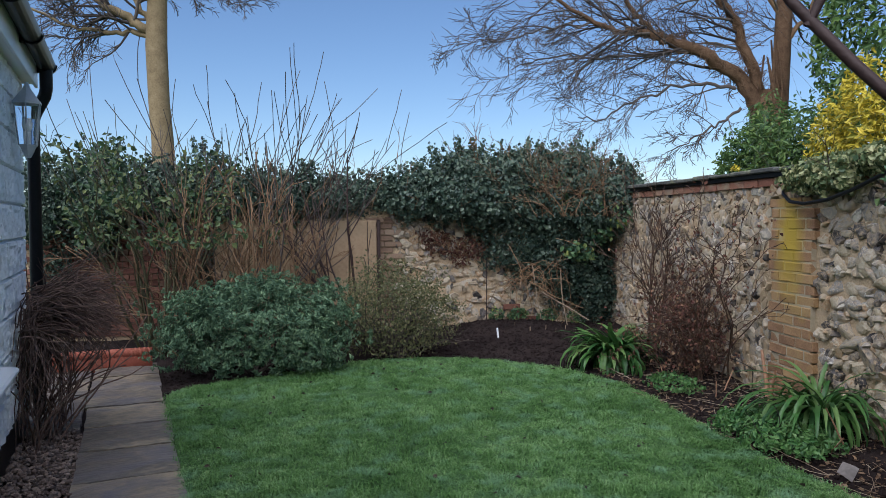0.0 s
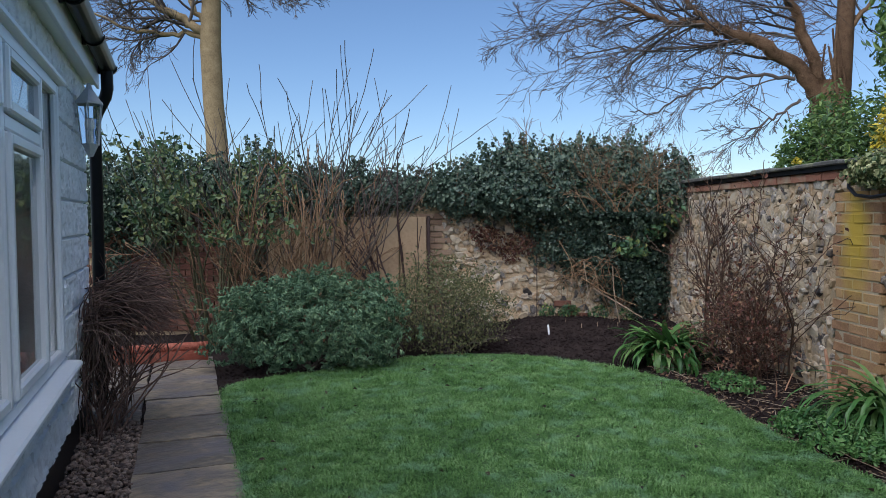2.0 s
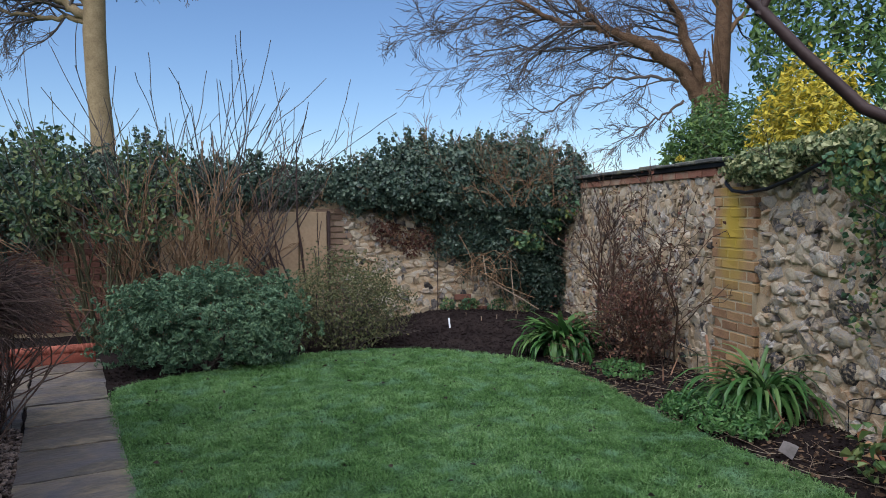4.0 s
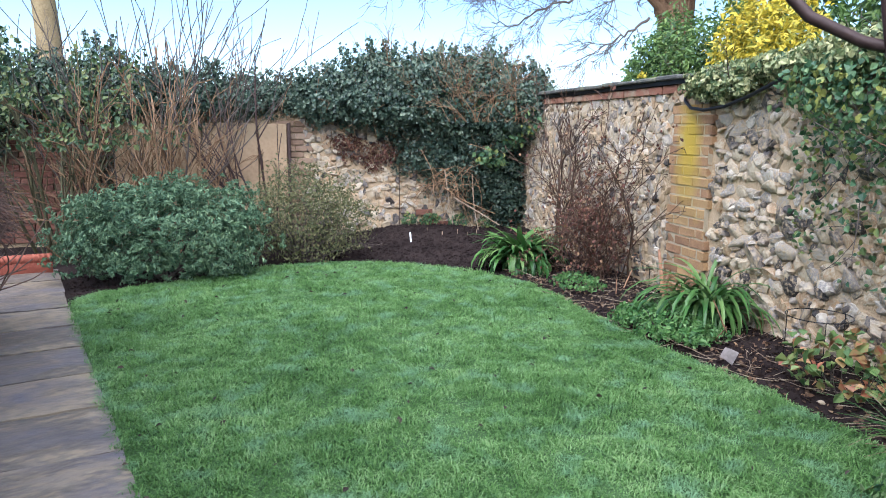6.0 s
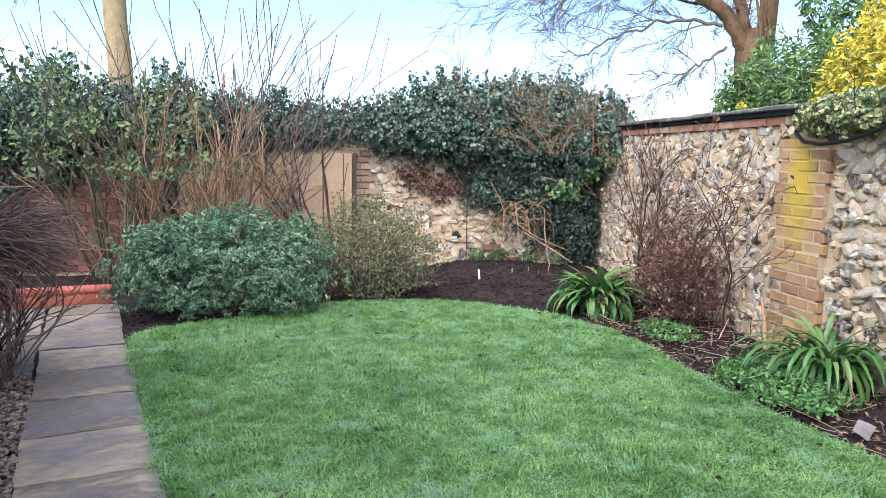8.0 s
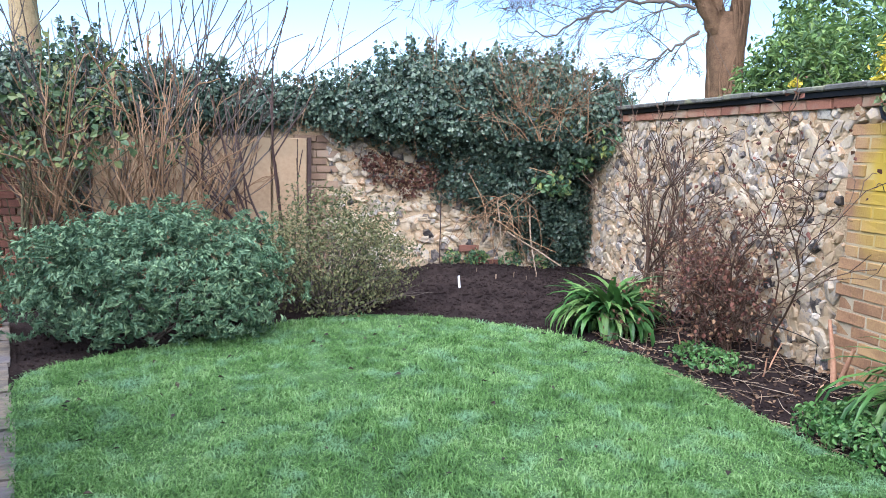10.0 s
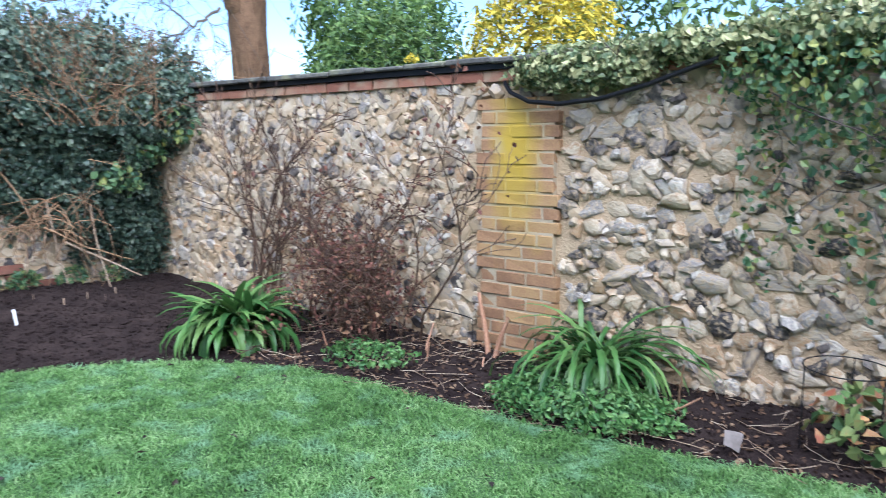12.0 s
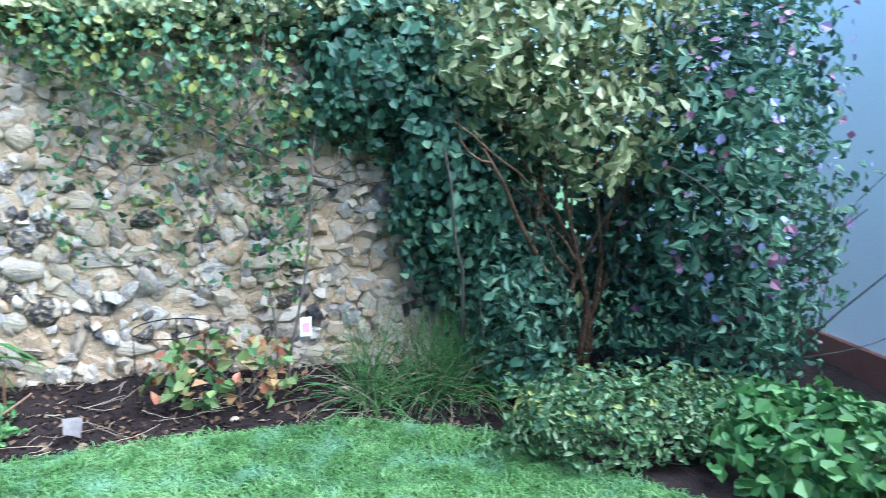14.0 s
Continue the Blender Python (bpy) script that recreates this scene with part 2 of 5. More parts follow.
def mesh_data(name, V, F, mat, smooth=False):
    """A mesh from an array of points and one of faces with equal corner counts."""
    V, F = np.asarray(V, dtype=np.float32), np.asarray(F, dtype=np.int32)
    me = bpy.data.meshes.new(name)
    n, k = F.shape
    me.vertices.add(len(V))
    me.vertices.foreach_set("co", V.ravel())
    me.loops.add(n * k)
    me.loops.foreach_set("vertex_index", F.ravel())
    me.polygons.add(n)
    me.polygons.foreach_set("loop_start", np.arange(0, n * k, k, dtype=np.int32))
    me.polygons.foreach_set("loop_total", np.full(n, k, dtype=np.int32))
    me.polygons.foreach_set("use_smooth", np.full(n, smooth, dtype=bool))
    me.update(calc_edges=True)
    me.validate()
    me.materials.append(M[mat])
    return me


def bm_data(name, bm, mat, smooth=False):
    me = bpy.data.meshes.new(name)
    bm.to_mesh(me)
    bm.free()
    for p in me.polygons:
        p.use_smooth = smooth
    me.materials.append(M[mat])
    return me


def part(name, data, parent, label="", m=None):
    """A part of a thing, from mesh data in the thing's own space."""
    ob = new(name, data)
    ob.parent = parent
    if m is not None:
        ob.matrix_basis = m
    if label:
        ob["label"] = label
    return ob


def foliage(name, data, parent, label=""):
    """Leaves or fine twigs of one plant, past counting, as one part."""
    return tagged(part(name, data, parent, label), kind="stuff")


def thing(name, label, category, at=(0, 0, 0), turn=0.0, group="", kind="", data=None):
    ob = new(name, data)
    ob.matrix_basis = pose(*at, 0, 0, turn)
    return tagged(ob, label, category, group, kind)


def box_bm(lo, hi, bevel=0.0, bm=None):
    bm = bm or bmesh.new()
    c = [(a + b) / 2 for a, b in zip(lo, hi)]
    s = [b - a for a, b in zip(lo, hi)]
    r = bmesh.ops.create_cube(bm, size=1, matrix=Matrix.LocRotScale(c, None, s))
    if bevel:
        es = list({e for v in r["verts"] for e in v.link_edges})
        bmesh.ops.bevel(bm, geom=es, offset=bevel, segments=1, affect="EDGES")
    return bm


class Tubes:
    """Gathers tapered tubes along lines of points into one mesh."""

    def __init__(self, sides=5):
        self.s, self.V, self.F, self.n = sides, [], [], 0

    def add(self, pts, radii):
        P, s = np.asarray(pts, float), self.s
        T = np.gradient(P, axis=0)
        T /= np.linalg.norm(T, axis=1, keepdims=True) + 1e-9
        ref = np.array((0, 0, 1.0)) if abs(T[0][2]) < .8 else np.array((1.0, 0, 0))
        A = np.cross(T, ref)
        A /= np.linalg.norm(A, axis=1, keepdims=True) + 1e-9
        B = np.cross(T, A)
        a = np.arange(s) * 2 * np.pi / s
        R = np.asarray(radii, float)[:, None, None]
        ring = P[:, None] + R * (np.cos(a)[None, :, None] * A[:, None] + np.sin(a)[None, :, None] * B[:, None])
        self.V.append(ring.reshape(-1, 3))
        m = len(P)
        i, j = np.meshgrid(np.arange(m - 1), np.arange(s), indexing="ij")
        j2 = (j + 1) % s
        self.F.append(np.stack([i * s + j, i * s + j2, (i + 1) * s + j2, (i + 1) * s + j], -1).reshape(-1, 4) + self.n)
        self.n += m * s

    def data(self, name, mat):
        return mesh_data(name, np.concatenate(self.V), np.concatenate(self.F), mat, True)


def unit(v):
    return v / (np.linalg.norm(v, axis=-1, keepdims=True) + 1e-9)


def wander(start, way, length, steps=6, wobble=.15, lift=0.0, g=rng):
    """A wavering line of points from start along way."""
    p, d, out = np.array(start, float), unit(np.array(way, float)), [np.array(start, float)]
    for _ in range(steps):
        d = unit(d + g.normal(0, wobble, 3) + np.array((0, 0, lift)))
        p = p + d * length / steps
        out.append(p)
    return np.array(out)


def grow(tubes, start, way, length, r, depth, kids=4, spread=.8, wobble=.12, lift=.03, shrink=.62, steps=6, thin=.3, first=.3, g=rng, least=.0018):
    """A limb with side limbs, each level thinner and shorter. Returns the tips' points."""
    pts = wander(start, way, length, steps, wobble, lift, g)
    tubes.add(pts, np.linspace(r, max(r * thin, least), len(pts)))
    ends = [pts[-1], pts[-2]]
    if depth > 0:
        for k in range(kids):
            f = first + (1 - first) * (k + g.random() * .8) / kids
            i = min(int(f * steps), steps - 1)
            q = pts[i] + (pts[i + 1] - pts[i]) * (f * steps - i)
            d = unit(pts[i + 1] - pts[i])
            side = unit(np.cross(d, g.normal(0, 1, 3)))
            ends += grow(tubes, q, d + side * spread * (.7 + .6 * g.random()), length * shrink * (.7 + .5 * g.random()) * (1.15 - .45 * f), max(r * (1 - .6 * f) * .6, least * 1.2), depth - 1, kids, spread, wobble * 1.15, lift, shrink, max(4, steps - 1), thin, .2, g, least)
    return ends


def leaf_data(name, P, N, size, mat, aspect=.6, fold=.25, droop=.3, spread=.6, g=rng):
    """Folded leaves at points P that face about N."""
    P, N = np.asarray(P, float), unit(np.asarray(N, float))
    n = len(P)
    N = unit(N + g.normal(0, spread, (n, 3)))
    T = unit(np.cross(N, g.normal(0, 1, (n, 3))) + np.array((0, 0, -droop)))
    S = unit(np.cross(N, T))
    N = np.cross(T, S)
    L = (size * (.6 + .8 * g.random(n)))[:, None]
    W = L * aspect * .5
    lift = N * W * fold * 2
    V = np.stack([P - T * L * .5, P - T * L * .08 + S * W + lift, P + T * L * .5 - N * L * .08, P - T * L * .08 - S * W + lift, P + T * L * .25 + S * W * .62 + lift * .4, P + T * L * .25 - S * W * .62 + lift * .4], 1).reshape(-1, 3)
    b = np.arange(n)[:, None] * 6
    F = np.concatenate([b + np.array((0, 1, 4, 2)), b + np.array((0, 2, 5, 3))], 1).reshape(-1, 4)
    return mesh_data(name, V, F, mat)


def cloud(centre, radii, n, inner=.55, rough=.18, low=-.35, g=rng, bumps=2.2):
    """Points in the outer shell of an uneven rounded mass, with their outward ways."""
    d = unit(g.normal(0, 1, (int(n * 1.8), 3)))
    d = d[d[:, 2] > low][:n]
    k = np.array([1 + rough * 2 * noise.noise(Vector(q * bumps) + Vector(centre)) + rough * noise.noise(Vector(q * bumps * 2.7) + Vector(centre)) for q in d])
    s = k * (inner + (1 - inner) * g.random(len(d)) ** .45)
    P = np.array(centre) + d * s[:, None] * np.array(radii)
    return P, d


def inside(P, poly):
    """Which points lie in a polygon of the plan."""
    x, y, r = P[:, 0], P[:, 1], np.zeros(len(P), bool)
    q = np.asarray(poly)
    for (x1, y1), (x2, y2) in zip(q, np.roll(q, -1, 0)):
        c = (y1 > y) != (y2 > y)
        r ^= c & (x < (x2 - x1) * (y - y1) / (y2 - y1 + 1e-12) + x1)
    return r


def stone_mesh(name, mat, w=1.0, h=1.0, deep=.3, corners=7, g=rng):
    """A knapped stone of about unit size that stands out along -x from the wall plane."""
    a = np.sort((np.arange(corners) + g.uniform(-.42, .42, corners)) * 2 * np.pi / corners)
    r = g.uniform(.34, .6, corners)
    y, z = np.cos(a) * r * w, np.sin(a) * r * h
    ty, tz, top = g.normal(0, .5), g.normal(-.2, .5), g.uniform(.5, .78)
    cy, cz = g.normal(0, .07), g.normal(0, .07)
    V = [(.2, yy * 1.04, zz * 1.04) for yy, zz in zip(y, z)]
    V += [(-deep * .62 * (1 + .5 * ty * yy + .5 * tz * zz) * g.uniform(.7, 1.2), yy * g.uniform(.86, .98), zz * g.uniform(.86, .98)) for yy, zz in zip(y, z)]
    V += [(-deep * (1 + ty * yy + tz * zz) * g.uniform(.85, 1.1), cy + yy * top * g.uniform(.85, 1.1), cz + zz * top * g.uniform(.85, 1.1)) for yy, zz in zip(y, z)]
    V.append((-deep * g.uniform(.9, 1.15), cy, cz))
    n = corners
    bm = bmesh.new()
    vs = [bm.verts.new(v) for v in V]
    for i in range(n):
        j = (i + 1) % n
        bm.faces.new((vs[i], vs[i + n], vs[j + n], vs[j]))
        bm.faces.new((vs[i + n], vs[i + 2 * n], vs[j + 2 * n], vs[j + n]))
        bm.faces.new((vs[i + 2 * n], vs[3 * n], vs[j + 2 * n]))
    bmesh.ops.recalc_face_normals(bm, faces=bm.faces)
    return bm_data(name, bm, mat, bool(g.random() < .45))


# ---- plan ----
A = radians(17.3)                      # the house stands turned against the east wall
HX, HY = -0.99, 4.172                 # a point on its garden face
CA, SA = math.cos(A), math.sin(A)
HOUSE = Matrix.Translation((HX, HY, 0)) @ Matrix.Rotation(A, 4, "Z")   # house space: x out of the wall, y along it, z up


def hp(out, along, z=0.0):
    return HOUSE @ Vector((out, along, z))


EAST, NORTH = 4.0, 9.6
LAWN = [(1.15, .3), (.86, 1.22), (.60, 2.09), (.35, 2.87), (.128, 3.55), (.025, 3.89), (-.120, 4.365), (-.35, 5.15), (-.535, 5.66), (-.72, 6.3), (-.74, 6.62), (-.5, 6.83), (-.11, 7.08), (.3, 7.4), (.68, 7.63), (1.0, 7.8), (1.39, 7.89), (1.9, 7.73), (2.44, 7.37), (2.78, 6.95), (3.02, 6.49), (3.07, 6.0), (3.07, 5.56), (3.12, 4.95), (3.2, 4.3), (3.3, 3.6), (3.33, 2.9), (3.18, 2.55), (2.97, 2.25), (2.72, 2.07), (2.35, 1.8), (2.05, 1.5), (1.9, 1.0), (1.85, .3)]

# ---- ground ----


def ground_height(x, y):
    mound = .2 * math.exp(-((x - 2.7) / 1.2) ** 2 - ((y - 9.2) / .85) ** 2)
    side = .06 * max(0.0, min(1.0, (x - 3.3) / .6))
    return -.035 + mound + side + .03 * noise.noise(Vector((x * 2.2, y * 2.2, 0))) * (1 if mound + side > .02 else .4) + .012 * noise.noise(Vector((x * 9, y * 9, 3)))


bm = bmesh.new()
for lo, hi in (((-300, -300), (300, 300)),):
    vs = [bm.verts.new((x, y, -.12)) for x, y in ((lo[0], lo[1]), (hi[0], lo[1]), (hi[0], hi[1]), (lo[0], hi[1]))]
    bm.faces.new(vs)
tagged(new("ground", bm_data("ground", bm, "turf")), "dull green field ground reaching far beyond the walls", "ground", kind="structure")

xs, ys = np.linspace(-3.4, EAST, 130), np.linspace(-.2, NORTH, 170)
V = [(x, y, ground_height(x, y)) for y in ys for x in xs]
i, j = np.meshgrid(np.arange(169), np.arange(129), indexing="ij")
F = np.stack([i * 130 + j, i * 130 + j + 1, (i + 1) * 130 + j + 1, (i + 1) * 130 + j], -1).reshape(-1, 4)
tagged(new("flower_bed", mesh_data("flower_bed", V, F, "soil", True)), "dark crumbly bare soil of the garden beds", "flower bed", kind="structure")

bm = bmesh.new()
top = [bm.verts.new((x, y, 0)) for x, y in LAWN]
low = [bm.verts.new((x, y, -.06)) for x, y in LAWN]
bm.faces.new(top)
for k in range(len(LAWN)):
    bm.faces.new((top[k], top[k - 1], low[k - 1], low[k]))
bmesh.ops.recalc_face_normals(bm, faces=bm.faces)
bmesh.ops.triangulate(bm, faces=bm.faces)
lawn = tagged(new("lawn", bm_data("lawn", bm, "turf")), "short damp green lawn with a curved cut edge", "lawn", kind="structure")


def field(x, y, cell, seed):
    """Smooth random values from -1 to 1 over the plan."""
    g = np.random.default_rng(seed)
    T = g.uniform(-1, 1, (128, 128))
    u, v = (x + 20) / cell, (y + 20) / cell
    i, j = np.floor(u).astype(int), np.floor(v).astype(int)
    f, h = u - i, v - j
    f, h = f * f * (3 - 2 * f), h * h * (3 - 2 * h)
    i, j, i2, j2 = i % 128, j % 128, (i + 1) % 128, (j + 1) % 128
    return (T[i, j] * (1 - f) + T[i2, j] * f) * (1 - h) + (T[i, j2] * (1 - f) + T[i2, j2] * f) * h


def grass():
    g = np.random.default_rng(11)
    P = np.stack([g.uniform(-.9, 3.45, 640000), g.uniform(.3, 8, 640000)], 1)
    keep = g.random(len(P)) < np.clip(1.25 - P[:, 1] * .11, .35, 1)
    P = P[keep]
    Q = P + g.normal(0, .017, P.shape)
    P = P[inside(Q, LAWN)]
    n = len(P)
    x, y = P[:, 0], P[:, 1]
    tuft = .5 * field(x, y, .3, 1) + .8 * field(x, y, .075, 2)
    L = (.013 + .027 * g.random(n) ** 1.6) * np.clip(1 + .75 * tuft, .3, 2)
    a = 4 * field(x, y, .11, 3) + 2 * field(x, y, .5, 4) + g.normal(0, 1.9, n)
    lean = g.uniform(.6, 2.1, n)
    W = .0016 + .0017 * g.random(n)
    base = np.column_stack([P, np.full(n, -.002)])
    d = np.column_stack([np.cos(a), np.sin(a), np.zeros(n)])
    s = np.column_stack([-np.sin(a), np.cos(a), np.zeros(n)]) * W[:, None]
    mid = base + d * (L * lean * .35)[:, None] + np.array((0, 0, 1)) * (L * .62)[:, None]
    tip = base + d * (L * lean)[:, None] + np.array((0, 0, 1)) * (L * (1.05 - .42 * lean))[:, None]
    V = np.stack([base - s, base + s, mid + s * .8, mid - s * .8, tip], 1).reshape(-1, 3)
    b = np.arange(n)[:, None] * 5
    F = np.concatenate([b + np.array((0, 1, 2)), b + np.array((0, 2, 3)), b + np.array((3, 2, 4))], 1).reshape(-1, 3)
    tagged(new("grass", mesh_data("grass", V, F, "grass")), "short damp green grass blades of the lawn", "grass", kind="stuff")


grass()

# ---- east wall: flint with a brick pier ----
wall_e = tagged(new("wall_east", bm_data("wall_east", box_bm((EAST, 2.3, -.12), (EAST + .33, NORTH + .33, 1.72)), "mortar")), "old flint garden wall in pale lime mortar", "wall", kind="structure")
wall_n = tagged(new("wall_north", bm_data("wall_north", box_bm((-3.6, NORTH, -.12), (EAST, NORTH + .33, 1.62)), "mortar")), "old garden wall of flint and red brick", "wall", kind="structure")
PIER = (5.29, 5.79)


def pier_edges(z):
    """The pier's toothed sides at a height."""
    k = int(z / .235) % 2
    return (PIER[0] - (.035 if k else 0), PIER[1] + (.0 if k else .035))


def flints(wall, plane_x, y0, y1, z0, z1, size, mat_one, mat_all, keep, near, turned=False, seed=3):
    """Courses of uneven flints over a wall face; those picked by near are pieces, the rest one mesh."""
    g = np.random.default_rng(seed)
    kinds = [stone_mesh("flint", mat_one, corners=int(g.integers(5, 9)), deep=g.uniform(.3, .55), g=g) for _ in range(26)]
    singles, rest = 0, []
    z = z0
    while z < z1:
        h = size * g.uniform(.75, 1.15)
        y = y0 - g.random() * size
        while y < y1:
            w = size * (1 if y < 5.9 else .86) * g.uniform(.6, 1.75) * (1.4 if g.random() < .14 else 1)
            cy, cz = y + w / 2, z + h / 2 + g.normal(0, size * .26)
            if keep(cy, cz, w):
                s = ((.06 if cy < 5.9 else .036) * g.uniform(.4, 1.6), w * g.uniform(.95, 1.35), h * g.uniform(.95, 1.6))
                m = Matrix.Translation((plane_x, cy, cz)) @ Matrix.Rotation(g.normal(0, .45), 4, "X") @ Matrix.Rotation(g.normal(0, .12), 4, "Z") @ Matrix.Diagonal((*s, 1))
                if turned:
                    m = Matrix.Translation((0, plane_x, 0)) @ Matrix.Rotation(radians(90), 4, "Z") @ Matrix.Translation((-plane_x, 0, 0)) @ m
                me = kinds[int(g.integers(len(kinds)))]
                if near(cy, cz) and singles < 320:
                    part("flint", me, wall, m=m)
                    singles += 1
                else:
                    rest.append((me, m))
            y += w * .98
        z += h * .93
    V, F, n = [], [], 0
    for me, m in rest:
        co = np.array([(m @ v.co)[:] for v in me.vertices])
        for p in me.polygons:
            q = [k + n for k in p.vertices]
            F += [(q[0], q[1], q[2])] + ([(q[0], q[2], q[3])] if len(q) == 4 else [])
        V.append(co)
        n += len(co)
    if rest:
        tagged(part("flints", mesh_data("flints", np.concatenate(V), F, mat_all), wall), kind="stuff")


def brick_data(name, mat, l=.215, h=.065, d=.05, g=rng):
    bm = box_bm((-d, -l / 2, -h / 2), (.05, l / 2, h / 2), .004)
    for v in bm.verts:
        v.co += Vector(g.normal(0, .0018, 3))
    return bm_data(name, bm, mat)


def pier():
    g = np.random.default_rng(5)
    full = [brick_data("brick", "lichen_brick", .203, .066, .03, g) for _ in range(4)]
    halfb = [brick_data("brick", "lichen_brick", .097, .066, .03, g) for _ in range(3)]
    part("brick_joint", bm_data("brick_joint", box_bm((EAST - .037, PIER[0] + .004, -.05), (EAST + .05, PIER[1] - .004, 1.55)), "brick_joint"), wall_e)
    for c in range(20):
        z = -.02 + c * .079
        lo, hi = pier_edges(z)
        y, k = lo, c % 2
        while y < hi - .04:
            l = .108 if k and y == lo else .213
            if y + l > hi + .03:
                l = .108
            me = (full if l > .15 else halfb)[int(g.integers(3))]
            part("brick", me, wall_e, m=pose(EAST - .012 + g.normal(0, .003), y + l / 2, z + .037, 0, g.normal(0, .5), g.normal(0, .6)))
            y += l + .004
    red = [brick_data("brick", "course_brick", .215, .066, .03, g) for _ in range(4)]
    y = 2.4
    while y < NORTH - .1:
        part("brick", red[int(g.integers(4))], wall_e, m=pose(EAST - .005, y + .11, 1.683, 0, 0, g.normal(0, .6)))
        y += .226


flints(wall_e, EAST, 2.35, NORTH, -.04, 1.64, .092, "flint", "flints",
       lambda y, z, w: not (pier_edges(z)[0] - w * .42 < y < pier_edges(z)[1] + w * .42 and z < 1.56),
       lambda y, z: 3.2 < y < 5.3 and z < 1.6)
flints(wall_e, EAST - .004, 2.35, NORTH, -.04, 1.64, .05, "flint", "flints",
       lambda y, z, w: not (pier_edges(z)[0] - .03 < y < pier_edges(z)[1] + .03 and z < 1.56) and noise.noise(Vector((y * 9, z * 9, 5))) > .12,
       lambda y, z: False, False, 14)
pier()
bm = bmesh.new()
y = 2.3
g0 = np.random.default_rng(2)
while y < NORTH + .3:
    w = .34
    box_bm((EAST - .095 + g0.normal(0, .006), y, 1.755 + g0.normal(0, .003)), (EAST + .4, y + w - .006, 1.788 + g0.normal(0, .004)), .008, bm)
    y += w
# black strip that paints the shadow below the coping's overhang
part("damp_course", bm_data("damp_course", box_bm((EAST - .06, 2.3, 1.72), (EAST + .37, NORTH + .33, 1.756)), "black"), wall_e, "black band standing for the shadow under the coping")
tagged(part("coping", bm_data("coping", bm, "coping"), wall_e, "dark weathered tile coping"))

# ---- north wall ----


def north_wall():
    g = np.random.default_rng(9)
    flints(wall_n, NORTH, -4.0, -1.0, -.02, 1.6, .08, "flint", "flints", lambda y, z, w: -y > 1.2, lambda y, z: False, True, 21)
    full = [brick_data("brick", "red_brick", .215, .065, .03, g) for _ in range(5)]
    tan = [brick_data("brick", "tan_brick", .215, .065, .03, g) for _ in range(3)]
    turn = Matrix.Rotation(radians(90), 4, "Z")
    for c in range(19):
        z = .02 + c * .075
        x = -3.2 + (.11 if c % 2 else 0)
        while x < 1.15:
            if not (-1.0 < x < .85):
                part("brick", tan[int(g.integers(3))] if x > .8 else full[int(g.integers(5))], wall_n, m=Matrix.Translation((x + .11, NORTH - .004 + g.normal(0, .003), z + .035)) @ turn.inverted() @ Matrix.Rotation(radians(180), 4, "Z"))
            x += .226
    bm = bmesh.new()
    box_bm((-3.6, NORTH - .06, 1.62), (EAST, NORTH + .39, 1.67), .01, bm)
    part("coping", bm_data("coping", bm, "coping"), wall_n, "dark weathered tile coping")


north_wall()
panel = thing("board_panel", "tan weathered board panel standing against the brick wall", "panel", (0, NORTH - .09, .0))
for x0, x1 in ((-.95, .02), (.03, .66), (.67, 1.0)):
    part("board", bm_data("board", box_bm((x0, -.02, -.05), (x1 - .006, .025, 1.4), .006), "panel"), panel)
part("edge_batten", bm_data("edge_batten", box_bm((1.0, -.03, -.05), (1.04, .03, 1.41), .005), "bark_dark"), panel, "dark stained batten")

# ---- closing walls ----
wall_s = tagged(new("wall_garage", bm_data("wall_garage", box_bm((3.0, -.2, -.12), (7.0, .25, 3.2), .01), "white_render")), "white rendered building wall beside the shrubs", "wall", kind="structure")
part("plinth", bm_data("plinth", box_bm((2.99, .2, -.12), (7.0, .275, .14), .006), "red_brick"), wall_s, "low brown brick plinth")
tagged(new("wall_south", bm_data("wall_south", box_bm((-4, -3.6, -.12), (9, -3.2, 2.6)), "white_render")), "plain rendered house wall behind the garden", "wall", kind="structure")

# ---- path, gravel and edging ----
ground_path = tagged(new("path"), "path of riven buff and grey stone slabs", "path", kind="structure")
ground_path.matrix_basis = HOUSE


def slab_data(w, l, g):
    bm = bmesh.new()
    bmesh.ops.create_grid(bm, x_segments=6, y_segments=6, size=.5)
    for v in bm.verts:
        e = max(abs(v.co.x), abs(v.co.y)) > .49
        v.co = Vector((v.co.x * w, v.co.y * l, -.008 + g.normal(0, .002) if e else g.normal(0, .0022)))
        if e:
            v.co.x += g.normal(0, .003)
            v.co.y += g.normal(0, .003)
    es = [e for e in bm.edges if e.is_boundary]
    r = bmesh.ops.extrude_edge_only(bm, edges=es)
    for v in r["geom"]:
        if isinstance(v, bmesh.types.BMVert):
            v.co.z = -.06
    return bm_data("slab", bm, "slab", False)


def path():
    g = np.random.default_rng(4)
    base = box_bm((.33, -5.0, -.1), (.93, 3.5, -.022))
    box_bm((-.35, 1.36, -.1), (.33, 3.5, -.022), 0, base)
    part("bed", bm_data("bed", base, "soil"), ground_path)
    kinds = [slab_data(.545, .556, g) for _ in range(5)]
    y = -4.96 + .2875
    for k in range(15):
        part("slab", kinds[k % 5], ground_path, m=pose(.63 + g.normal(0, .006), y, .012 + g.normal(0, .002), g.normal(0, .3), g.normal(0, .4), g.normal(0, .7)))
        y += .575
    small = [slab_data(.56, .53, g) for _ in range(3)]
    for k in range(4):
        part("slab", small[k % 3], ground_path, m=pose(.05, 1.63 + k * .54, .008 + g.normal(0, .002), 0, 0, g.normal(0, .6)))


path()


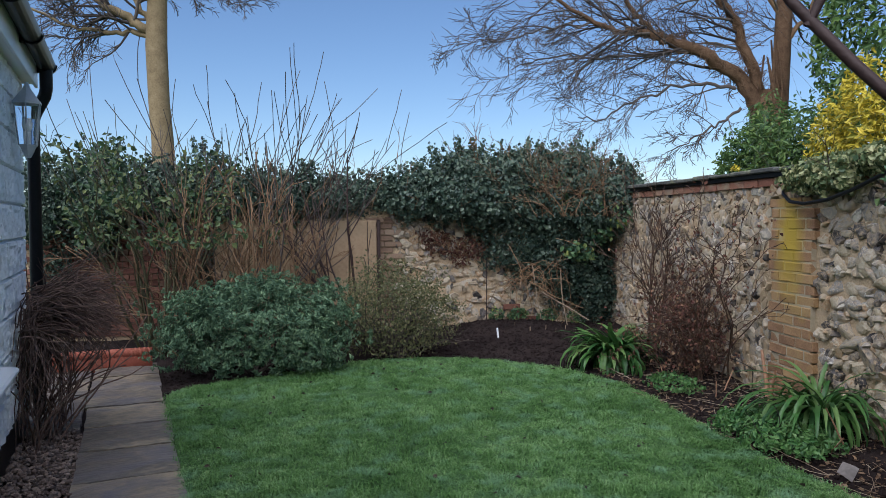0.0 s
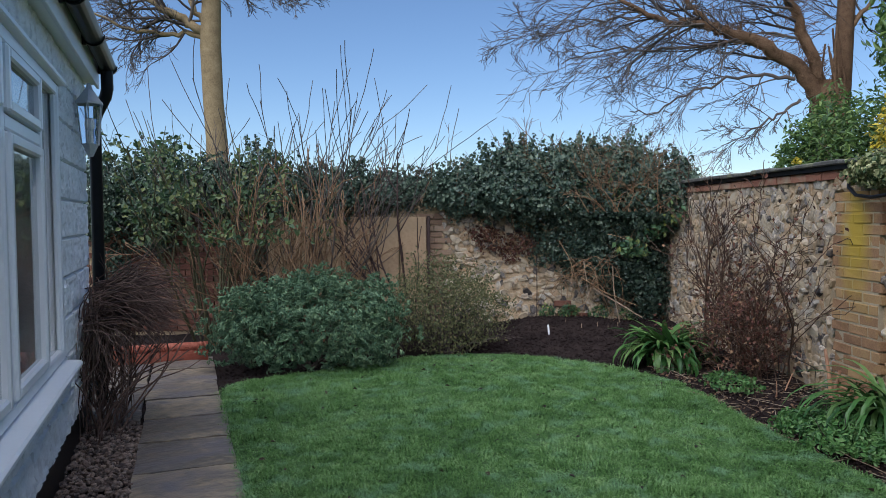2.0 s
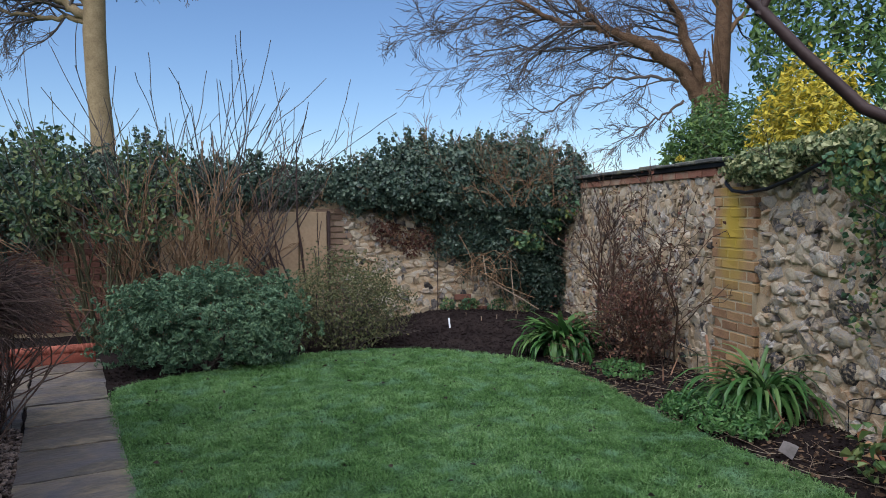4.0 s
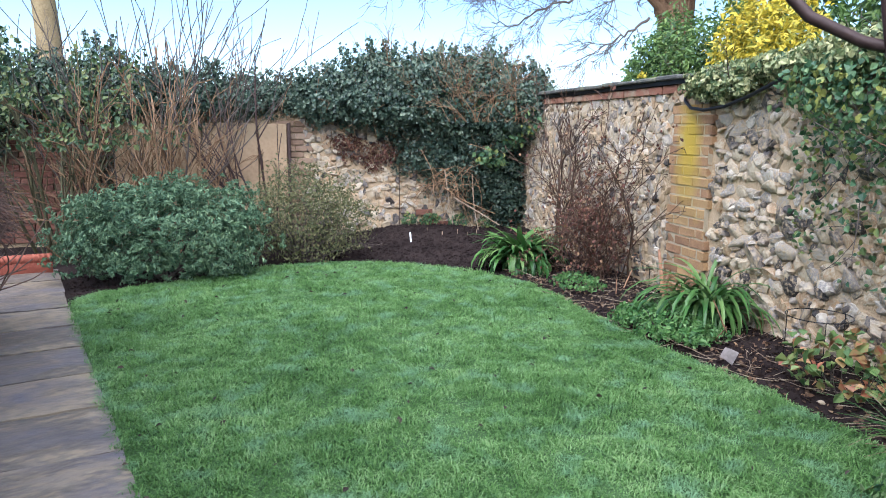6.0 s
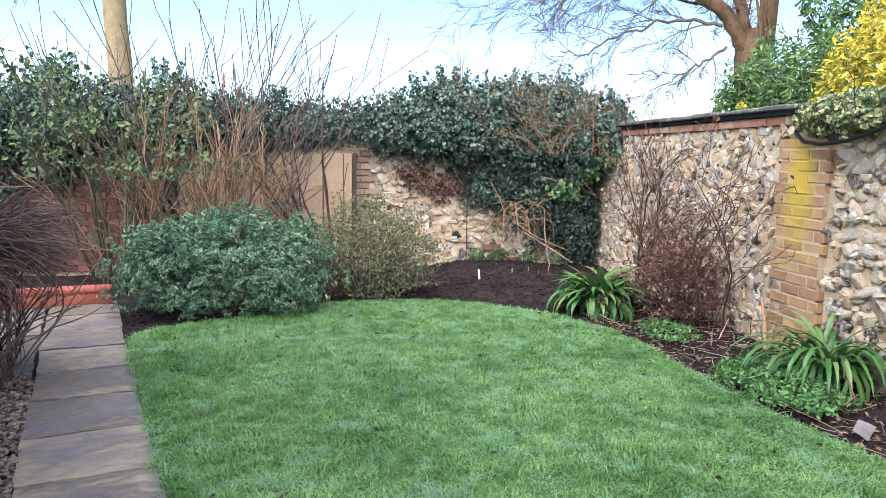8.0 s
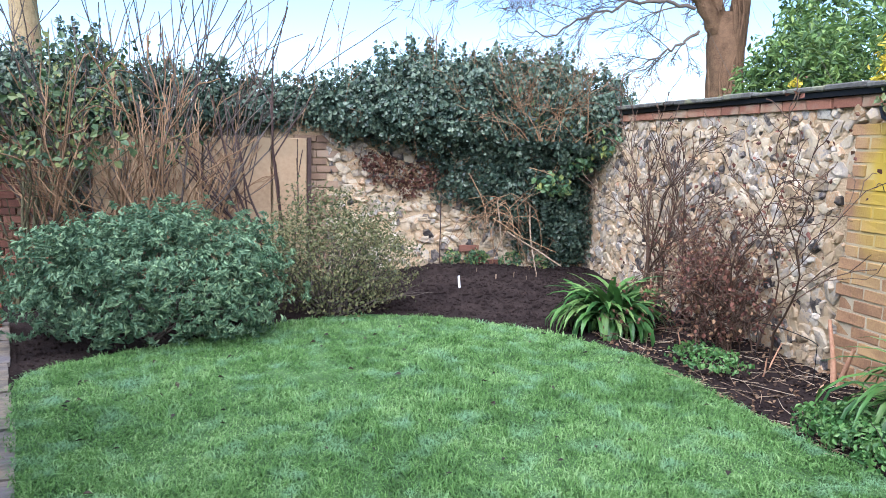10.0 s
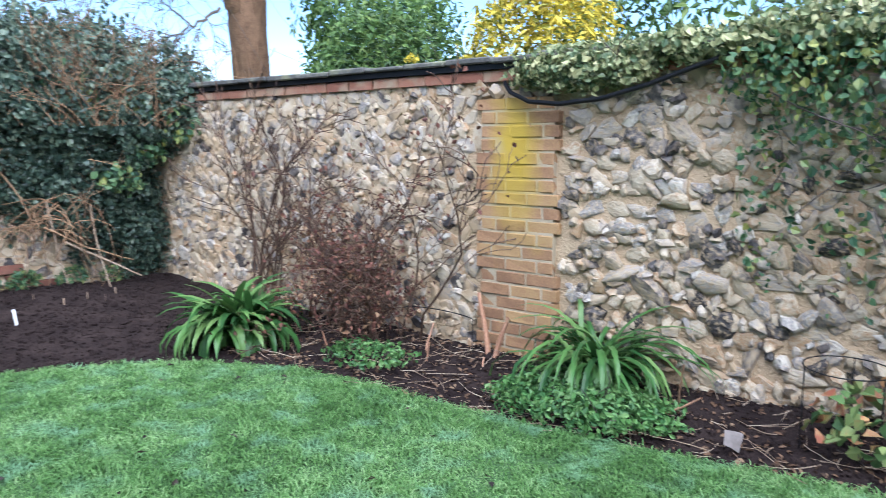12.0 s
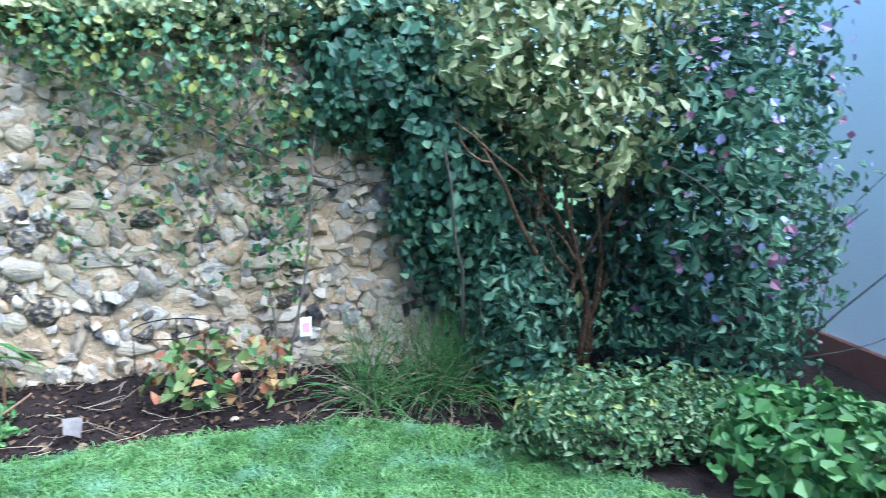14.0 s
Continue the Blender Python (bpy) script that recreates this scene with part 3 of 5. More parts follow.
def gravel():
    g = np.random.default_rng(6)
    base = bmesh.new()
    bmesh.ops.create_icosphere(base, subdivisions=1, radius=1)
    co = np.array([v.co[:] for v in base.verts])
    tri = np.array([[v.index for v in f.verts] for f in base.faces])
    base.free()
    n = 5200
    P = np.column_stack([g.uniform(.0, .35, n), g.uniform(-3.5, 1.35, n), g.uniform(-.03, .012, n)])
    S = g.uniform(.009, .02, n)[:, None, None] * g.uniform(.7, 1.2, (n, 1, 3))
    a = g.uniform(0, 6.28, n)
    V = co[None] * S * (1 + g.normal(0, .13, (n, 12, 1)))
    x = V[..., 0] * np.cos(a)[:, None] - V[..., 1] * np.sin(a)[:, None]
    y = V[..., 0] * np.sin(a)[:, None] + V[..., 1] * np.cos(a)[:, None]
    V = np.stack([x, y, V[..., 2] * .8], -1) + P[:, None]
    F = (tri[None] + np.arange(n)[:, None, None] * 12).reshape(-1, 3)
    ob = tagged(new("gravel", mesh_data("gravel", V.reshape(-1, 3), F, "gravel")), "brown and grey pea gravel beside the house wall", "gravel", kind="stuff")
    ob.matrix_basis = HOUSE


gravel()


def edging_tile(w):
    bm = box_bm((-w / 2, -.035, -.06), (w / 2, .035, .135), .008)
    bmesh.ops.create_cone(bm, cap_ends=True, segments=10, radius1=.045, radius2=.045, depth=w, matrix=Matrix.Translation((0, 0, .135)) @ Matrix.Rotation(radians(90), 4, "Y"))
    for k in range(int(w / .04)):
        bmesh.ops.create_cone(bm, cap_ends=True, segments=8, radius1=.05, radius2=.05, depth=.012, matrix=Matrix.Translation((-w / 2 + .02 + k * .04, 0, .135)) @ Matrix.Rotation(radians(72), 4, "Y"))
    return bm_data("edging_tile", bm, "terracotta", True)


tile = edging_tile(.44)
for k, along in enumerate((.64, .19, -.26)):
    ob = new("edging_tile", tile)
    ob.matrix_basis = HOUSE @ pose(along, 3.52, .0, 0, 0, 1.5 * (k - 1))
    tagged(ob, "red terracotta rope-top edging tile across the path's end", "edging tile", "edging tiles at the path's end")

# ---- house ----
wall_h = tagged(new("wall_house"), "white painted house wall of rough split-faced blocks", "wall", kind="structure")
wall_h.matrix_basis = HOUSE
WIN = (-2.5, .45, .62, 2.12)            # window opening: along from, to, height from, to
H_END, H_TOP = 1.72, 2.36
bm = bmesh.new()
for lo, hi in (((-.3, -5.2, .16), (-.02, WIN[0], H_TOP)), ((-.3, WIN[1], .16), (-.02, H_END, H_TOP)), ((-.3, WIN[0], .16), (-.02, WIN[1], WIN[2])), ((-.3, WIN[0], WIN[3]), (-.02, WIN[1], H_TOP)), ((-4.5, H_END - .3, .16), (-.3, H_END, H_TOP)), ((-4.5, -5.2, .16), (-.3, -4.9, H_TOP))):
    box_bm(lo, hi, 0, bm)
part("core", bm_data("core", bm, "white_render"), wall_h)
bm = box_bm((-.3, -5.2, -.12), (.0, H_END + .01, .17), .006)
part("plinth", bm_data("plinth", bm, "black"), wall_h, "black painted plinth")


def block_data(l, h, g):
    """A split-faced block: a flat rugged face inside a narrow chamfer."""
    bm = bmesh.new()
    bmesh.ops.create_grid(bm, x_segments=22, y_segments=12, size=.5)
    sx = g.random() * 50
    for v in bm.verts:
        e = max(abs(v.co.x), abs(v.co.y)) > .49
        y, z = v.co.x * l, v.co.y * h
        if not e:                          # draw the ring next to the rim outwards
            y = math.copysign(min(abs(v.co.x) * l * 1.06, l / 2 - .008), y)
            z = math.copysign(min(abs(v.co.y) * h * 1.09, h / 2 - .008), z)
        q = Vector((y * 11 + sx, z * 11, 0))
        x = -.006 if e else .012 + .010 * noise.noise(q) + .012 * noise.noise(q * 2.6) + .006 * noise.noise(q * 6.5)
        v.co = Vector((x, y, z))
    r = bmesh.ops.extrude_edge_only(bm, edges=[e for e in bm.edges if e.is_boundary])
    for v in r["geom"]:
        if isinstance(v, bmesh.types.BMVert):
            v.co.x = -.03
    bmesh.ops.recalc_face_normals(bm, faces=bm.faces)
    return bm_data("block", bm, "white_block")


def blocks():
    g = np.random.default_rng(8)
    size = {}
    for c in range(10):
        z0 = .175 + c * .222
        h = min(.216, H_TOP - z0 - .002)
        edges = [H_END]
        y = H_END - (.22 if c % 2 else .44)
        while y > -5.1:
            edges.append(y)
            y -= .445
        for hi, lo in zip(edges, edges[1:]):
            spans = [(lo, hi)]
            if z0 + h > WIN[2] + .02 and z0 < WIN[3] - .02:
                spans = [(a, b) for a, b in ((lo, min(hi, WIN[0])), (max(lo, WIN[1]), hi)) if b - a > .03]
            for a, b in spans:
                key = (round(b - a, 2), round(h, 2), int(g.integers(3)))
                if key not in size:
                    size[key] = block_data(b - a - .006, h, g)
                part("block", size[key], wall_h, m=pose(-.006, (a + b) / 2, z0 + h / 2))


blocks()


def window():
    w = tagged(new("window_1"), "white plastic casement window with a deep sill", "window", kind="structure")
    w.matrix_basis = HOUSE
    y0, y1, z0, z1 = WIN
    def bar(name, a, b, c, d, x0=-.075, x1=.012):
        part(name, bm_data(name, box_bm((x0, a, c), (x1, b, d), .008), "pvc"), w)
    bar("frame_side", y1 - .06, y1, z0, z1)
    bar("frame_side", y0, y0 + .06, z0, z1)
    bar("frame_top", y0 + .061, y1 - .061, z1 - .06, z1)
    bar("frame_foot", y0 + .061, y1 - .061, z0, z0 + .06)
    for y in (-.12, -.93, -1.6, -2.2):
        bar("mullion", y - .035, y + .035, z0 + .061, z1 - .061)
    for a, b in ((-.895, -.155), (-1.565, -.965), (-2.165, -1.635)):
        bar("transom", a, b, 1.73, 1.79)
        for c, d in ((.69, 1.722), (1.798, 2.052)):
            bm = box_bm((-.03, a + .008, c), (.03, a + .058, d), .01)
            for lo, hi in (((-.03, b - .058, c), (.03, b - .008, d)), ((-.03, a + .06, c), (.03, b - .06, c + .05)), ((-.03, a + .06, d - .05), (.03, b - .06, d))):
                box_bm(lo, hi, .01, bm)
            s = part("sash", bm_data("sash", bm, "pvc"), w)
            p = part("pane", bm_data("pane", box_bm((-.006, a + .05, c + .04), (.002, b - .05, d - .04)), "glass"), s)
            p.visible_shadow = False
    for a, b in ((-.085, .39), (y0 + .06, -2.235)):
        p = part("pane", bm_data("pane", box_bm((-.03, a, z0 + .06), (-.022, b, z1 - .06)), "glass"), w)
        p.visible_shadow = False
        part("glazing_bead", bm_data("glazing_bead", box_bm((-.02, a, z0 + .061), (.004, a + .025, z1 - .061), .005), "pvc"), w)
        part("glazing_bead", bm_data("glazing_bead", box_bm((-.02, b - .025, z0 + .061), (.004, b, z1 - .061), .005), "pvc"), w)
    bm = box_bm((-.08, y0 - .06, z0 - .05), (.095, y1 + .03, z0 - .002), .01)
    for v in bm.verts:
        if v.co.x > .05 and v.co.z > z0 - .03:
            v.co.z -= .015
    part("sill", bm_data("sill", bm, "pvc"), w, "white plastic sill")
    part("drip_head", bm_data("drip_head", box_bm((-.0, y0 - .05, z1 + .005), (.045, y1 + .07, z1 + .035), .006), "pvc"), w)


window()
# plain room shell behind the panes
bm = bmesh.new()
for lo, hi in (((-4.2, -4.9, .0), (-4.1, 1.4, 2.4)), ((-4.2, -4.9, -.05), (-.3, 1.4, .05)), ((-4.4, -5.1, 2.3), (-.3, 1.6, 2.36))):
    box_bm(lo, hi, 0, bm)
ob = tagged(new("room_inside", bm_data("room_inside", bm, "panel")), "dim plain room behind the window panes", "room", kind="structure")
ob.matrix_basis = HOUSE


def roof():
    r = tagged(new("roof"), "grey tiled pitched roof with white eaves boards", "roof", kind="structure")
    r.matrix_basis = HOUSE
    bm = bmesh.new()
    a = [bm.verts.new(v) for v in ((.13, -5.4, 2.53), (.13, 1.86, 2.53), (-2.4, 1.86, 3.95), (-2.4, -5.4, 3.95))]
    bm.faces.new(a)
    b = [bm.verts.new(v) for v in ((-5.0, -5.4, 2.52), (-5.0, 1.86, 2.52))]
    bm.faces.new((a[3], a[2], b[1], b[0]))
    geo = bmesh.ops.extrude_face_region(bm, geom=bm.faces[:])
    for v in geo["geom"]:
        if isinstance(v, bmesh.types.BMVert):
            v.co.z += .06
    bmesh.ops.recalc_face_normals(bm, faces=bm.faces)
    part("tiles", bm_data("tiles", bm, "coping"), r, "grey roof tiles")
    part("soffit", bm_data("soffit", box_bm((-.05, -5.4, 2.362), (.07, 1.84, 2.38)), "pvc"), r)
    part("fascia", bm_data("fascia", box_bm((.07, -5.4, 2.34), (.09, 1.86, 2.52), .003), "pvc"), r, "white fascia board")
    part("gable", bm_data("gable", box_bm((-4.5, 1.5, 2.36), (-.02, 1.7, 2.5)), "white_render"), r)


roof()


def half_pipe(r, l, seg=10):
    bm = bmesh.new()
    rows = []
    for y in (0, l):
        for rr in (r, r - .004):
            rows.append([bm.verts.new((math.sin(t) * rr, y, -math.cos(t) * rr)) for t in np.linspace(-math.pi / 2, math.pi / 2, seg)])
    o0, i0, o1, i1 = rows
    for k in range(seg - 1):
        bm.faces.new((o0[k], o0[k + 1], o1[k + 1], o1[k]))
        bm.faces.new((i0[k], i1[k], i1[k + 1], i0[k + 1]))
        bm.faces.new((o0[k], i0[k], i0[k + 1], o0[k + 1]))
        bm.faces.new((o1[k], o1[k + 1], i1[k + 1], i1[k]))
    for k in (0, seg - 1):
        bm.faces.new((o0[k], o1[k], i1[k], i0[k]))
    bm.faces.new(i1)
    return bm


gutter = thing("rain_gutter", "black plastic half-round gutter with a downpipe on the white eaves", "gutter")
gutter.matrix_basis = HOUSE
bm = half_pipe(.058, 7.25)
bmesh.ops.translate(bm, verts=bm.verts, vec=(.152, -5.4, 2.5))
part("trough", bm_data("trough", bm, "black", True), gutter)
for y in (1.84, .9, 0, -.9, -1.8):
    bm = half_pipe(.066, .05)
    bmesh.ops.translate(bm, verts=bm.verts, vec=(.152, y - .05, 2.5))
    box_bm((.09, y - .04, 2.44), (.112, y - .01, 2.5), .003, bm)
    part("bracket", bm_data("bracket", bm, "black", True), gutter)
tb = Tubes(12)
tb.add([(.152, 1.74, 2.45), (.152, 1.74, 2.32), (.14, 1.75, 2.27), (.08, 1.79, 2.16), (.06, 1.795, 2.1), (.06, 1.795, .05)], [.042] * 6)
part("downpipe", tb.data("downpipe", "black"), gutter)
for z in (2.3, 2.13, 1.2, .4):
    tb = Tubes(12)
    x, y = (.15, 1.745) if z > 2.25 else (.06, 1.795)
    tb.add([(x, y, z - .03), (x, y, z - .03), (x, y, z + .03), (x, y, z + .03)], [.042, .052, .052, .042])
    part("pipe_collar", tb.data("pipe_collar", "black"), gutter)


def frustum(bm, r0, r1, z0, z1, seg=6, turn=0.0):
    bmesh.ops.create_cone(bm, cap_ends=True, segments=seg, radius1=r0, radius2=r1, depth=z1 - z0, matrix=Matrix.Translation((0, 0, (z0 + z1) / 2)) @ Matrix.Rotation(turn, 4, "Z"))
    return bm


def lantern():
    l = thing("wall_lantern", "grey metal six-sided wall lantern with clear panes", "wall lamp")
    l.matrix_basis = HOUSE @ pose(.095, 1.13, 1.835) @ Matrix.Diagonal((.74, .74, 1.0, 1))
    bm = frustum(bmesh.new(), .115, .03, .30, .385)
    frustum(bm, .03, .012, .385, .42, 8)
    frustum(bm, .12, .12, .285, .30)
    part("roof_cap", bm_data("roof_cap", bm, "zinc"), l)
    bm = frustum(bmesh.new(), .05, .075, .0, .035)
    frustum(bm, .02, .05, -.045, 0, 8)
    part("base_cup", bm_data("base_cup", bm, "zinc"), l)
    for k in range(6):
        a = k * math.pi / 3 + math.pi / 6
        tb = Tubes(4)
        tb.add([(math.cos(a) * .073, math.sin(a) * .073, .03), (math.cos(a) * .108, math.sin(a) * .108, .29)], [.006, .006])
        part("glazing_bar", tb.data("glazing_bar", "zinc"), l)
    bm = frustum(bmesh.new(), .069, .103, .034, .286)
    p = part("pane", bm_data("pane", bm, "glass"), l, "clear glass")
    p.visible_shadow = False
    bm = bmesh.new()
    bmesh.ops.create_uvsphere(bm, u_segments=10, v_segments=8, radius=.03, matrix=Matrix.Translation((0, 0, .16)) @ Matrix.Diagonal((1, 1, 1.4, 1)))
    frustum(bm, .016, .016, .035, .12, 8)
    part("bulb", bm_data("bulb", bm, "pvc", True), l, "white bulb")
    bm = box_bm((-.15, -.045, .1), (-.13, .045, .32), .006)
    box_bm((-.14, -.012, .2), (-.07, .012, .225), .004, bm)
    part("back_plate", bm_data("back_plate", bm, "zinc"), l)


lantern()

# ---- plants ----


def bush(name, label, cat, at, radii, n, size, mat, aspect=.5, twigs=24, twig="twig_grey", inner=.5, rough=.16, low=-.3, seed=1, spread=.7, droop=.1, bumps=2.2, tuft=0):
    g = np.random.default_rng(seed)
    b = thing(name, label, cat, at)
    P, d = cloud((0, 0, radii[2] * .42), (radii[0], radii[1], radii[2] * .6), n // tuft if tuft else n, inner, rough, -.75, g, bumps)
    if tuft:
        P, d = np.repeat(P, tuft, 0), np.repeat(d, tuft, 0)
        away = unit(g.normal(0, 1, P.shape) + d * .8)
        P = P + away * g.uniform(.008, .032, (len(P), 1))
        d = unit(d + away * .7)
    k = P[:, 2] > .02
    foliage("leafage", leaf_data("leafage", P[k], d[k] + np.array((0, 0, .4)), size, mat, aspect, .25, droop, spread, g), b)
    tb = Tubes(5)
    for _ in range(twigs):
        w = unit(g.normal(0, 1, 3) * np.array((radii[0], radii[1], 0)) + np.array((0, 0, radii[2] * .9)))
        grow(tb, (g.normal(0, .06), g.normal(0, .06), -.08), w, max(radii) * .66, .008, 1, 3, .5, g=g)
    foliage("stem_mass", tb.data("stem_mass", twig), b)
    return b


bush("shrub", "rounded grey-green evergreen shrub with small leaves, spilling over the lawn edge", "shrub", (-.17, 7.46, 0), (.88, .62, .87), 33000, .042, "sage", .36, seed=11, rough=.22, bumps=3.4, inner=.5, spread=.45, tuft=11)
bush("shrub", "loose olive-brown shrub with fine small leaves", "shrub", (1.14, 8.12, 0), (.68, .5, .95), 10000, .03, "olive", .5, 60, seed=12, inner=.3, rough=.22)


def ivy_mass(name, label, at, pieces, mat, size, seed, stems=(), stem_mat="twig", twiggy=0, cat="ivy"):
    """Ivy heaped on a wall: uneven rounded heaps of leaves and a few woody stems."""
    g = np.random.default_rng(seed)
    b = thing(name, label, cat, at)
    PP, NN = [], []
    for c, r, n in pieces:
        P, d = cloud(c, r, int(n * (2.0 if mat == "ivy" else 2.1 if mat == "ivy_var" else 1.7)), .45, .26, -1.0, g, 3.0)
        PP.append(P)
        NN.append(d)
        if mat == "ivy" and c[2] > 1.6:    # upright flowering sprigs that break the outline
            for _ in range(9):
                q = np.array(c) + np.array((g.uniform(-.8, .8), g.uniform(-.6, .4), g.uniform(.75, .95))) * np.array(r)
                k = int(g.integers(10, 22))
                up = q + np.outer(np.linspace(0, g.uniform(.05, .17), k), (g.normal(0, .25), g.normal(0, .2), 1)) + g.normal(0, .018, (k, 3))
                PP.append(up)
                NN.append(unit(g.normal(0, 1, (k, 3)) + np.array((0, -.4, .3))))
    foliage("leafage", leaf_data("leafage", np.concatenate(PP), np.concatenate(NN) + np.array((0, 0, .25)), size, mat, .85, .15, .5, .55, g), b)
    tb = Tubes(5)
    for s, e, r in stems:
        s, e = np.array(s, float), np.array(e, float)
        tb.add(wander(s, e - s, np.linalg.norm(e - s), 8, .12, 0, g), np.linspace(r, r * .5, 9))
    for _ in range(twiggy):
        c, r, n = pieces[int(g.integers(len(pieces)))]
        p = np.array(c) + g.normal(0, .5, 3) * np.array(r)
        grow(tb, p, g.normal(0, 1, 3) + np.array((0, -.4, .6)), .35 * g.uniform(.5, 1.4), .004, 1, 3, .7, g=g)
    if tb.V:
        foliage("stem_mass", tb.data("stem_mass", stem_mat), b)
    return b


# ivy over the north wall, local to the wall's foot
ivy_mass("ivy", "dark green ivy heaped over the top of the flint wall", (0, NORTH, 0),
         [((1.55, -.12, 1.72), (.5, .3, .34), 2600), ((2.05, -.2, 1.78), (.55, .42, .44), 4200), ((2.6, -.2, 1.75), (.55, .42, .46), 4200), ((3.2, -.2, 1.7), (.6, .42, .52), 4600), ((3.72, -.28, 1.62), (.5, .46, .5), 3900), ((3.98, -.55, 1.72), (.2, .4, .3), 1200), ((2.8, -.1, 1.2), (.55, .2, .5), 3000), ((3.4, -.15, .95), (.5, .22, .62), 3600), ((3.75, -.15, .6), (.3, .2, .5), 1800), ((2.1, -.2, 2.12), (.2, .2, .16), 500), ((2.75, -.2, 2.12), (.3, .2, .16), 600), ((3.4, -.2, 2.1), (.4, .2, .2), 900), ((1.1, .05, 1.72), (.45, .25, .22), 1500)],
         "ivy", .041, 31, [((2.6, -.3, 1.1), (3.0, -.35, .25), .007), ((2.85, -.38, .65), (3.45, -.4, .2), .009), ((3.0, -.3, .9), (2.7, -.36, .4), .005), ((3.2, -.35, .9), (3.25, -.3, .1), .006)], "twig", 200)
ivy_mass("ivy", "dark green ivy covering the top of the brick wall", (0, NORTH, 0),
         [((-2.9, -.1, 1.72), (.55, .35, .4), 2600), ((-2.2, -.15, 1.72), (.6, .36, .4), 2800), ((-1.5, -.12, 1.74), (.5, .33, .34), 2800), ((-.8, -.1, 1.72), (.6, .3, .3), 2600), ((-.1, -.05, 1.72), (.55, .3, .34), 2000), ((.5, .0, 1.7), (.5, .28, .26), 1600), ((-2.9, -.2, 1.4), (.35, .2, .3), 700), ((-2.35, -.12, 1.2), (.3, .12, .28), 520), ((-2.75, -.1, .8), (.2, .1, .34), 260), ((-1.1, -.08, .8), (.14, .08, .42), 150), ((-2.2, -.15, 2.12), (.3, .2, .14), 300), ((-1.0, -.1, 2.1), (.25, .2, .14), 250)],
         "ivy", .041, 32, (), "twig_grey", 110)


def tall_stems(name, label, at, n, height, spread, r, mat, seed, kids=3, depth=1, leaf=None, wob=.07, foot=.18, lift=.05, cat="shrub", flat=1.0, side=.4, least=.0018, turn=0.0):
    """A clump of upright stems from one foot."""
    g = np.random.default_rng(seed)
    b = thing(name, label, cat, at, turn)
    ends = []
    for _ in range(n):
        a, k = g.uniform(0, 6.28), g.random() ** .6
        w = np.array((math.cos(a) * spread * k, math.sin(a) * spread * k * flat, 1))
        h = height * g.uniform(.55, 1.05)
        tb = Tubes(5)
        ends += grow(tb, (g.normal(0, foot), g.normal(0, foot * flat), -.06), w, h, r * g.uniform(.6, 1.2), depth, kids, side, wob, lift, .42, 7, .25, .35, g, least)
        part("stem", tb.data("stem", mat), b)
    if leaf:
        lm, ln, ls, zmin, zmax = leaf
        E = np.array(ends)
        P = E[g.integers(len(E), size=ln)] + g.normal(0, .09, (ln, 3))
        P = P[(P[:, 2] > zmin) & (P[:, 2] < zmax)]
        foliage("leafage", leaf_data("leafage", P, np.tile((0, -.6, .8), (len(P), 1)), ls, lm, .7, .2, .4, .8, g), b)
    return b


tall_stems("rose_bush", "tall rose bush with sparse green leaves and bare thorny stems", (-1.35, 8.5, 0), 19, 2.35, .58, .018, "twig_olive", 41, 5, 1, ("rose_dark", 2900, .058, 1.12, 2.2), foot=.07, lift=.02, least=.003)
tall_stems("deciduous_shrub", "bare multi-stemmed shrub of orange-brown twigs", (-.52, 8.85, 0), 62, 1.95, .95, .014, "twig", 42, 3, 2, None, .12, .3, .02, least=.004)
tall_stems("deciduous_shrub", "tall bare whippy stems rising above the wall", (-.45, 9.15, 0), 34, 3.2, .85, .011, "twig_grey", 43, 5, 1, None, .07, .3, .02, side=.4, least=.004)


def leaning_shrub():
    g = np.random.default_rng(44)
    b = thing("deciduous_shrub", "dark bare branching shrub leaning across the board panel", "shrub", (.85, 8.78, 0))
    for w, h, r in (((-1.3, .1, 1.2), 1.75, .02), ((-.9, .1, 1.4), 1.8, .021), ((-.25, .1, 1.4), 2.2, .02), ((-.9, 0, .8), 1.25, .013), ((-.45, .1, 1.3), 2.0, .016), ((.1, .1, 1), 1.3, .011), ((-.4, -.1, 1), 1.7, .014)):
        tb = Tubes(6)
        grow(tb, (g.normal(0, .06), g.normal(0, .04), -.06), w, h, r, 1, 5, .55, .07, .02, .38, 8, .35, .4, g, .0045)
        part("stem", tb.data("stem", "bark_dark"), b)


leaning_shrub()
tall_stems("young_shrub", "thin bare shrub with reddish twigs growing up the flint wall", (3.82, 7.75, .05), 11, 1.75, .62, .012, "twig_red", 45, 5, 2, None, .18, .08, .04, flat=.05, least=.0028, turn=90)
tall_stems("climbing_shrub", "dense red-brown bare climbing shrub against the flint wall", (3.74, 6.75, .05), 34, .95, .95, .007, "twig_red", 46, 5, 2, ("red_dry", 2500, .03, .05, .95), .34, .26, .03, flat=.2, least=.0024, turn=90)
tall_stems("climbing_shrub", "bare brown climber with fine twigs spread up the flint wall", (3.84, 6.85, .05), 15, 1.7, .6, .010, "twig_red", 47, 5, 2, ("red_dry", 620, .03, .6, 1.8), .24, .24, .02, flat=.05, least=.0024, turn=90)


